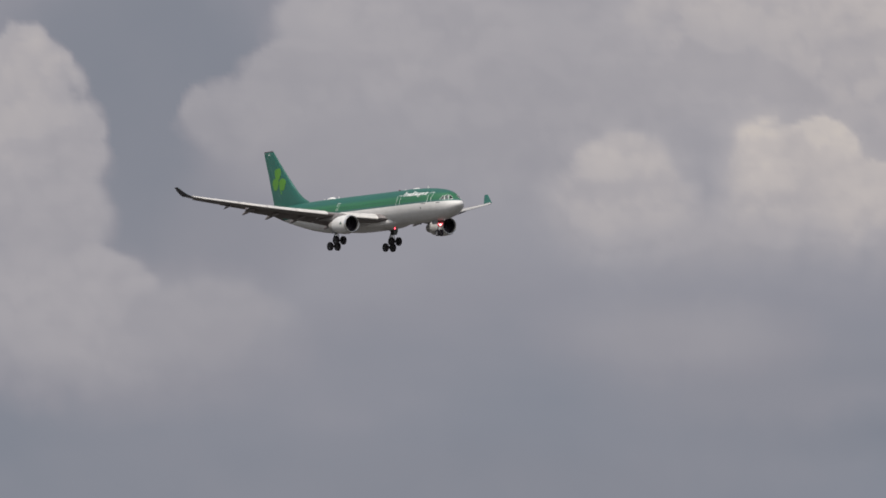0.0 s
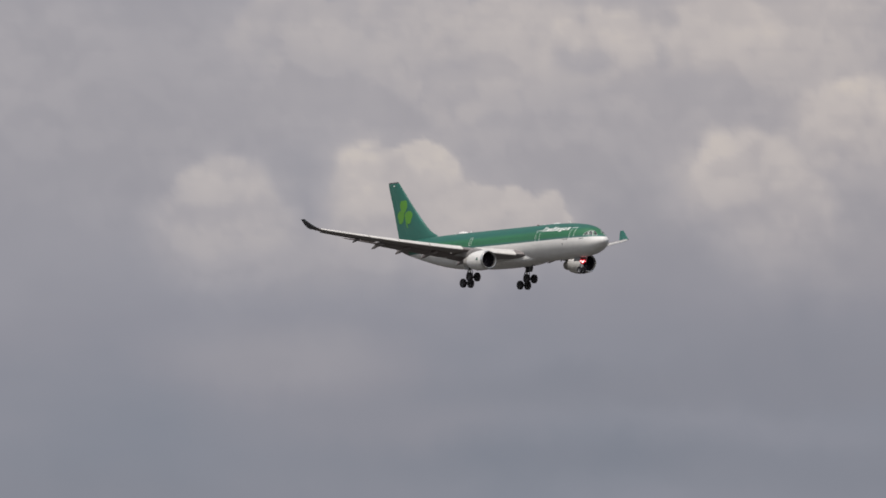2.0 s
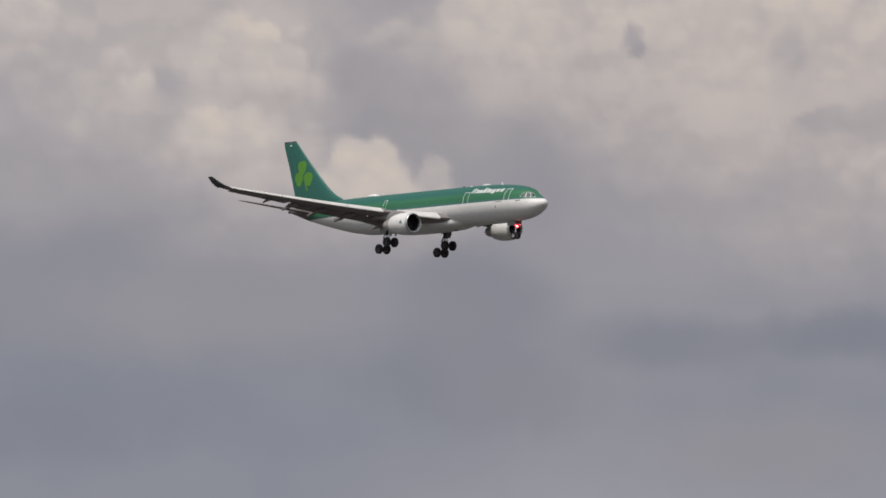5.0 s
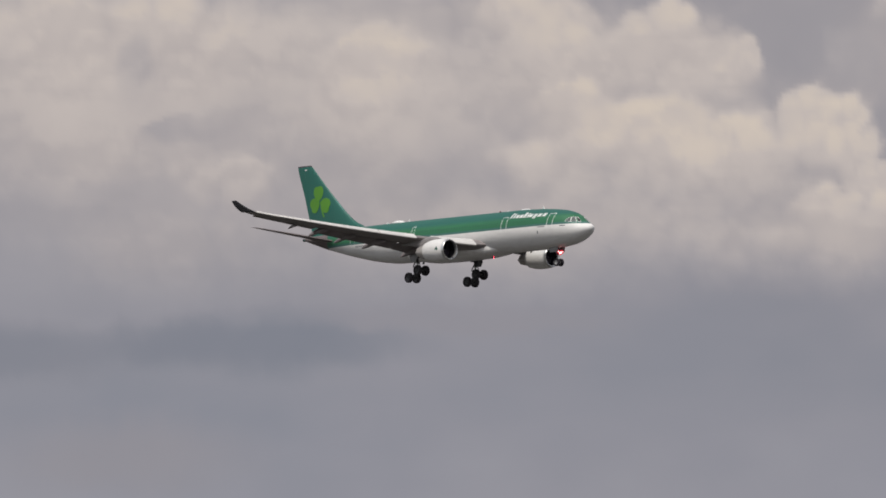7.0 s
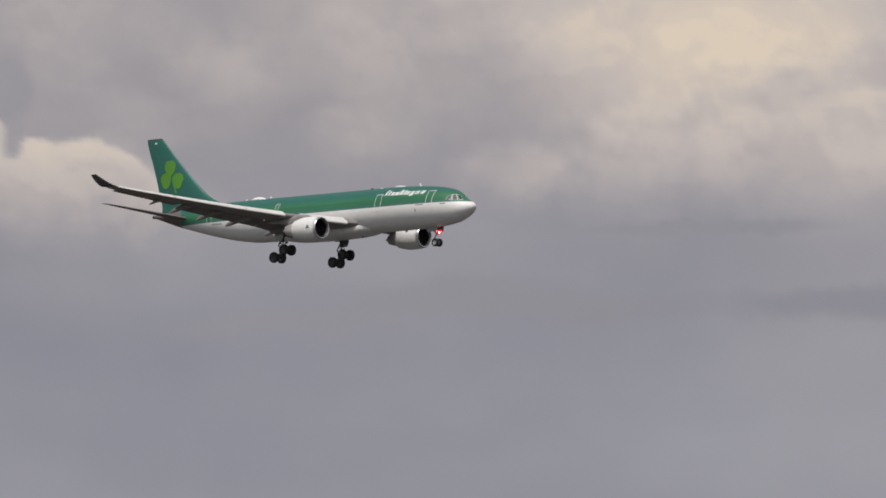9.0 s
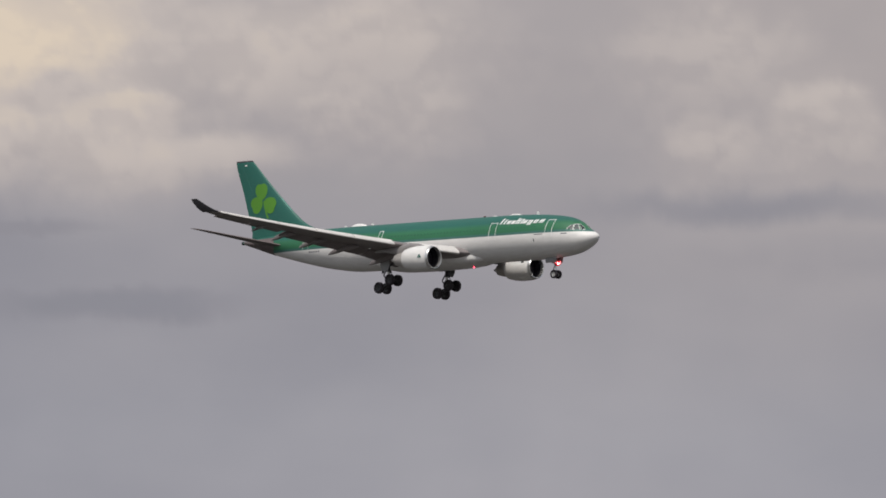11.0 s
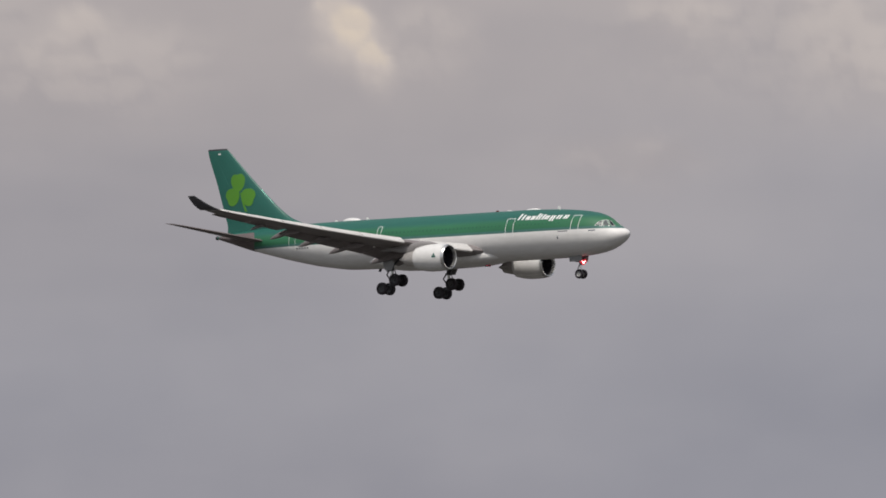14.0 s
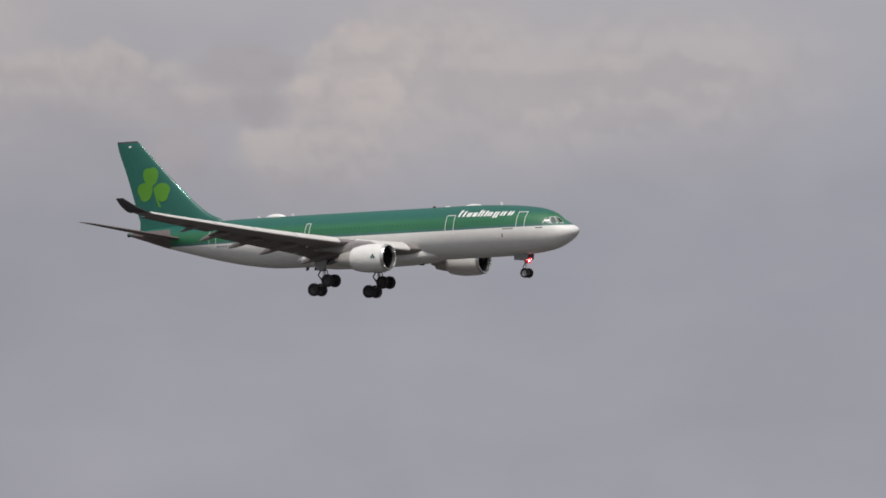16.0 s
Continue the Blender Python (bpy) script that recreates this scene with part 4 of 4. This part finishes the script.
def fin_half(aft, z):
    le, c, th = smooth(FIN, z)
    s = max(0.001, min(0.999, (aft - le) / c))
    return c * 5 * th * (0.2969 * math.sqrt(s) - 0.126 * s - 0.3516 * s * s + 0.2843 * s ** 3 - 0.1015 * s ** 4)


def fin():
    rings = []
    for k in range(41):
        z = 2.0 + (11.9 - 2.0) * k / 40
        le, c, th = smooth(FIN, z)
        rings.append([(-(le + s * c), h * c, z) for s, h in airfoil(th, 0, 1, 16, 0.0)])
    f = part("vertical_fin", loft(rings), M_TEAL, airliner, "teal-green swept tail fin")
    # short paler, shinier strip added where the leading edge glints in the sun
    rings = []
    for k in range(15):
        z = 5.3 + 1.7 * k / 14
        le, c, th = smooth(FIN, z)
        rings.append([(-(le - 0.015 + s * c), h * c * 1.06, z) for s, h in airfoil(th, 0, 0.03, 6, 0.0)])
    part("leading_edge_glint", loft(rings), M_EDGE, f, "paler glossy strip added for the leading edge glint")
    rings = []
    for k in range(6):
        z = 11.74 + 0.172 * k / 5
        le, c, th = smooth(FIN, z)
        rings.append([(-(le - 0.012 + s * (c + 0.024)), h * c * 1.05 + (0.006 if h > 0 else -0.006), z) for s, h in airfoil(th, 0, 1, 16, 0.0)])
    part("fin_tip_cap", loft(rings), M_WINGLET, f, "dark fin tip cap")
    # rudder hinge line
    for side in (-1, 1):
        pts = []
        for k in range(12):
            z = 3.6 + 7.6 * k / 11
            le, c, th = smooth(FIN, z)
            a = le + 0.70 * c
            pts.append((-a, side * (fin_half(a, z) + 0.0), z))
        part("rudder_seam", tube(pts, [0.012] * 12, 6), M_TEAL, f)
        # clover emblem: three notched lobes and a stem
        for cx, cz, ang, q in ((54.55, 7.84, 95, 0.020), (55.25, 6.42, 207, 0.027), (53.22, 6.30, -24, 0.034)):
            lobe(f, cx, cz, ang, side, q)
        bm = bmesh.new()
        rows = []
        for k in range(8):
            t = k / 7
            a, z, w = 54.15 - 0.75 * t ** 1.5, 6.8 - 2.2 * t, 0.07 + 0.09 * t
            rows.append([bm.verts.new((-(a + d), side * (fin_half(a + d, z) + q), z)) for d in (-w, w) for q in (0.02, -0.02)])
        for r0, r1 in zip(rows, rows[1:]):
            for i, j in ((0, 2), (2, 3), (3, 1), (1, 0)):
                bm.faces.new((r0[i], r0[j], r1[j], r1[i]))
        part("emblem_stem", bm, M_LIME, f)
        bm = bmesh.new()
        vs = [(-(57.05 + a), side * (fin_half(57.05 + a, z) + q), z) for q in (0.02, -0.01) for a, z in ((0, 11.22), (0.36, 11.22), (0.36, 11.4), (0, 11.4))]
        loft([vs[:4], vs[4:]], True, bm)
        part("fin_mark", bm, M_MARK, f)


def lobe(parent, cx, cz, ang, side, lift):
    """A heart-shaped leaf laid on the fin, its tip towards the emblem's centre."""
    bm = bmesh.new()
    ca, sa = math.cos(radians(ang)), math.sin(radians(ang))

    def put(r, t, q):
        # heart outline in its own axes, pointing outward along +u
        u = 1.06 * r * (0.12 + math.cos(t) - 0.16 * math.exp(-(t / 0.28) ** 2))
        v = 1.0 * r * math.sin(t) * (1.0 + 0.18 * math.cos(t))
        a, z = cx - (u * ca - v * sa), cz + (u * sa + v * ca)
        return (-a, side * (fin_half(a, z) + q), z)

    n, rs = 36, (0.25, 0.5, 0.75, 1.0)
    c = bm.verts.new(put(0.0, 0.0, lift))
    rings = [[bm.verts.new(put(r, (2 * math.pi * k / n + math.pi) % (2 * math.pi) - math.pi, lift)) for k in range(n)] for r in rs]
    rings.append([bm.verts.new(put(1.0, (2 * math.pi * k / n + math.pi) % (2 * math.pi) - math.pi, -0.02)) for k in range(n)])
    for k in range(n):
        bm.faces.new((c, rings[0][k], rings[0][(k + 1) % n]))
        for a, b in zip(rings, rings[1:]):
            bm.faces.new((a[k], b[k], b[(k + 1) % n], a[(k + 1) % n]))
    part("emblem_leaf", bm, M_LIME, parent, "lime green clover leaf emblem")


fin()
part("tail_outlet", turned([(0.0, 0.20), (-0.05, 0.23), (-0.25, 0.20), (-0.25, 0.12), (-0.1, 0.1)], -57.65, 0, 1.75, 20), M_DARK, airliner, "dark exhaust outlet of the tail cone")


# ---------------------------------------------------------------- engines
def engine(side):
    x, y, z = -18.0, side * 9.37, -2.68
    eng = part("engine", turned([(-0.30, 1.425), (-0.8, 1.50), (-1.5, 1.535), (-2.5, 1.53), (-3.4, 1.43), (-4.3, 1.23), (-4.32, 1.17), (-3.4, 1.29), (-2.0, 1.32), (-0.4, 1.27)],
                                x, y, z, 48, True), M_WHITE, airliner, "white cream engine nacelle")
    part("intake_lip", turned([(-0.32, 1.43), (-0.12, 1.385), (0.0, 1.31), (-0.03, 1.24), (-0.16, 1.20), (-0.42, 1.185), (-0.42, 1.28)], x, y, z, 48, True), M_METAL, eng, "polished metal intake lip")
    part("intake_duct", turned([(-0.40, 1.188), (-1.5, 1.21), (-1.5, 1.28), (-0.42, 1.27)], x, y, z, 40, True), M_DARK, eng)
    # fan: spinner and blades
    part("spinner", turned([(-0.85, 0.01), (-1.0, 0.16), (-1.2, 0.30), (-1.45, 0.40), (-1.7, 0.42)], x, y, z, 24), M_FAN, eng)
    part("fan_disc", turned([(-1.62, 0.3), (-1.62, 1.22), (-1.72, 1.22), (-1.72, 0.3)], x, y, z, 40, True), M_DARK, eng)
    bm = bmesh.new()
    rings = [[(-0.10 * c * math.cos(p), 0.16 * (0.5 + 0.5 * r) * c * math.sin(p) + 0.02 * s, r) for c, s in
              [(math.cos(q), math.sin(q)) for q in [2 * math.pi * j / 8 for j in range(8)]]] for r, p in ((0.38, 0.5), (0.7, 0.8), (1.0, 1.0), (1.19, 1.15))]
    loft(rings, True, bm)
    first = part("fan_blade", bm, M_FAN, eng)
    for k in range(34):
        m = Matrix.Translation((x - 1.5, y, z)) @ Matrix.Rotation(2 * math.pi * k / 34, 4, "X")
        if k == 0:
            first.matrix_basis = m
        else:
            shared("fan_blade", first.data, m, eng)
    # core cowl, nozzle and plug
    part("core_cowl", turned([(-3.6, 1.02), (-4.6, 0.95), (-5.5, 0.80), (-6.1, 0.66), (-6.1, 0.60), (-3.6, 0.85)], x, y, z, 36, True), M_NOZZLE, eng, "heat-stained metal core nozzle")
    part("exhaust_plug", turned([(-5.2, 0.46), (-6.1, 0.40), (-6.7, 0.20), (-7.0, 0.04)], x, y, z, 24), M_NOZZLE, eng)
    # pylon
    rows = [(-1.5, 1.40, 1.52, 0.05), (-2.4, 1.35, 1.82, 0.22), (-3.8, 1.05, 2.00, 0.28), (-5.4, 0.5, 1.75, 0.28), (-7.8, 0.95, 1.45, 0.18), (-9.6, 1.05, 1.25, 0.04)]
    rings = [[(x + px, y + w * math.cos(t), z + (lo + hi) / 2 + (hi - lo) / 2 * math.sin(t)) for t in [2 * math.pi * j / 16 for j in range(16)]] for px, lo, hi, w in rows]
    part("pylon", loft(rings), M_PYLON, eng, "dark grey engine pylon")
    # small clover emblem on the cowl
    for s in (side,):
        for du, dv in ((0.0, 0.14), (0.14, -0.08), (-0.14, -0.08)):
            bm = bmesh.new()
            rings = []
            for q in (0.012, -0.02):
                rg = []
                for j in range(12):
                    px, pz = -1.15 + du + 0.13 * math.cos(2 * math.pi * j / 12), 0.12 + dv + 0.12 * math.sin(2 * math.pi * j / 12)
                    rg.append((x + px, y + s * (math.sqrt(1.533 ** 2 - pz * pz) + q), z + pz))
                rings.append(rg)
            part("emblem_leaf", loft(rings, True, bm), M_TEAL, eng, "small green clover emblem")


for side in (-1, 1):
    engine(side)


# ---------------------------------------------------------------- landing gear
def wheel_meshes(radius, width, rim_mat):
    """Tyre and rim meshes round the y axis."""
    def lathe(profile, mat, name):
        bm = bmesh.new()
        rings = [[(pr * math.cos(2 * math.pi * k / 28), py, pr * math.sin(2 * math.pi * k / 28)) for k in range(28)] for py, pr in profile]
        loft(rings + [rings[0]], False, bm)
        ob = part(name, bm, mat, None)
        me = ob.data
        bpy.data.objects.remove(ob)
        return me
    h, r = width / 2, radius
    tyre = lathe([(-h * 0.8, r * 0.55), (-h, r * 0.72), (-h * 0.95, r * 0.90), (-h * 0.7, r * 0.985), (-h * 0.3, r), (h * 0.3, r), (h * 0.7, r * 0.985), (h * 0.95, r * 0.90), (h, r * 0.72), (h * 0.8, r * 0.55)], M_TYRE, "tyre")
    rim = lathe([(-h * 0.78, r * 0.56), (-h * 0.55, r * 0.44), (-h * 0.45, r * 0.16), (-h * 0.8, r * 0.14), (-h * 0.85, 0.02), (h * 0.85, 0.02), (h * 0.8, r * 0.14), (h * 0.45, r * 0.16), (h * 0.55, r * 0.44), (h * 0.78, r * 0.56)], rim_mat, "rim")
    return tyre, rim


MAIN_TYRE, MAIN_RIM = wheel_meshes(0.70, 0.52, M_RIM)
NOSE_TYRE, NOSE_RIM = wheel_meshes(0.525, 0.36, M_NOSERIM)


def wheel(parent, place, tyre, rim):
    t = shared("wheel", rim, Matrix.Translation(place), parent)
    tagged(t, "grey metal wheel with black tyre")
    shared("tyre", tyre, Matrix(), t)


def main_gear(side):
    x, y = -29.05, side * 5.34
    bz = -5.08
    gear = part("main_landing_gear", tube([(x, y + side * 0.25, -1.7), (x, y, -3.55)], [0.30, 0.27], 16), M_STRUT, airliner, "extended main landing gear with tilted four-wheel bogie")
    part("oleo_piston", tube([(x, y, -3.5), (x, y, bz + 0.1)], [0.17, 0.17], 14), M_METAL, gear)
    tilt = radians(27)
    fx, fz = 0.99 * math.cos(tilt), 0.99 * math.sin(tilt)
    part("bogie_beam", tube([(x + fx * 1.1, y, bz + fz * 1.1), (x, y, bz), (x - fx * 1.1, y, bz - fz * 1.1)], [0.14, 0.2, 0.14], 12), M_STRUT, gear)
    for s in (1, -1):
        px, pz = x + s * fx, bz + s * fz
        part("axle", tube([(px, y - 0.95, pz), (px, y + 0.95, pz)], [0.09, 0.09], 10), M_STRUT, gear)
        for o in (-0.70, 0.70):
            wheel(gear, (px, y + o, pz), MAIN_TYRE, MAIN_RIM)
    # torque links, side stay, drag brace, brake rods
    part("torque_link", tube([(x - 0.28, y, -3.3), (x - 0.75, y, -3.95), (x - 0.2, y, -4.65)], [0.10, 0.08, 0.10], 8), M_STRUT, gear)
    part("side_stay", tube([(x, y, -3.0), (x + 0.1, y - side * 1.7, -2.0)], [0.11, 0.11], 10), M_STRUT, gear)
    part("drag_brace", tube([(x, y, -3.1), (x + 1.5, y, -1.9)], [0.10, 0.10], 10), M_STRUT, gear)
    part("retraction_link", tube([(x + 0.25, y + 0.2, -3.4), (x + 0.45, y + 0.2, -4.4), (x + 0.6, y + 0.1, -4.7)], [0.05, 0.05, 0.05], 8), M_STRUT, gear)
    part("hydraulic_hose", tube([(x + 0.2, y - 0.2, -2.2), (x + 0.38, y - 0.25, -3.2), (x + 0.2, y - 0.2, -4.3)], [0.03, 0.03, 0.03], 6), M_TYRE, gear)
    # door carried on the leg
    bm = loft([[(x + 0.75 * c, y + side * (0.62 + 0.04 * q), -2.55 + 0.95 * s_) for c, s_ in ((-1, 1), (1, 1), (1.0, -0.4), (0.6, -1), (-0.6, -1), (-1, -0.4))] for q in (0, 1)])
    part("gear_door", bm, M_DOORWHITE, gear, "grey leg door")


def nose_gear():
    x, wz = -6.70, -4.70
    gear = part("nose_landing_gear", tube([(x - 0.25, 0, -2.2), (x - 0.05, 0, -3.7)], [0.17, 0.15], 14), M_STRUT, airliner, "extended twin-wheel nose landing gear with lit lamps")
    part("oleo_piston", tube([(x - 0.05, 0, -3.6), (x, 0, wz)], [0.10, 0.10], 12), M_METAL, gear)
    part("axle", tube([(x, -0.5, wz), (x, 0.5, wz)], [0.08, 0.08], 10), M_STRUT, gear)
    for o in (-0.37, 0.37):
        wheel(gear, (x, o, wz), NOSE_TYRE, NOSE_RIM)
    part("drag_brace", tube([(x, 0, -3.2), (x + 1.3, 0, -2.3)], [0.07, 0.08], 10), M_STRUT, gear)
    part("torque_link", tube([(x - 0.15, 0, -3.6), (x - 0.45, 0, -4.05), (x - 0.08, 0, -4.5)], [0.06, 0.05, 0.06], 8), M_STRUT, gear)
    # lamps on the leg: bright lens, glowing red rim added to imitate glare
    # the two side lamps are added to spread that red glare sideways
    for ly, lz, rr, wide in ((0.0, -3.42, 0.20, 1.5), (0.34, -3.28, 0.14, 1.6), (-0.34, -3.28, 0.14, 1.6)):
        lamp = part("landing_lamp", turned([(-0.22, 0.05), (-0.18, rr * 0.9), (0.0, rr * wide), (0.03, rr * wide), (0.03, rr * 0.4)], x + 0.3, ly, lz, 24), M_REDFRINGE, gear, "landing lamp with an added red glare rim")
        lens = rr * (0.56 if ly == 0 else 0.22)
        part("lens", turned([(0.02, lens), (0.06, lens * 0.8), (0.09, 0.02)], x + 0.3, ly, lz, 20), M_LAMP, lamp, "glowing lamp lens")
    for s in (-1, 1):
        bm = loft([[(x + 0.9 * c - 0.3, s * (0.55 + 0.25 * (1 - v) * 0.3 + 0.03 * q), -2.55 - 0.75 * v) for c, v in ((-1, 0), (1, 0), (0.95, 1), (-0.95, 1))] for q in (0, 1)])
        part("gear_door", bm, M_DOORWHITE, gear, "grey nose gear door")
        part("static_line", tube([(x + 0.1, s * 0.15, -2.6), (x + 0.14, s * 0.17, -3.6)], [0.02, 0.02], 6), M_TYRE, gear)


for side in (-1, 1):
    main_gear(side)
nose_gear()


# ---------------------------------------------------------------- the flight
def motions():
    walk(airliner, [(0.5 * k, flight(0.5 * k)) for k in range(33)])
    # the drum added for the beacon's flash turns evenly, once in 1.39 seconds
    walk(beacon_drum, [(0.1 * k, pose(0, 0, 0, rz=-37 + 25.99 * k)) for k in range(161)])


motions()
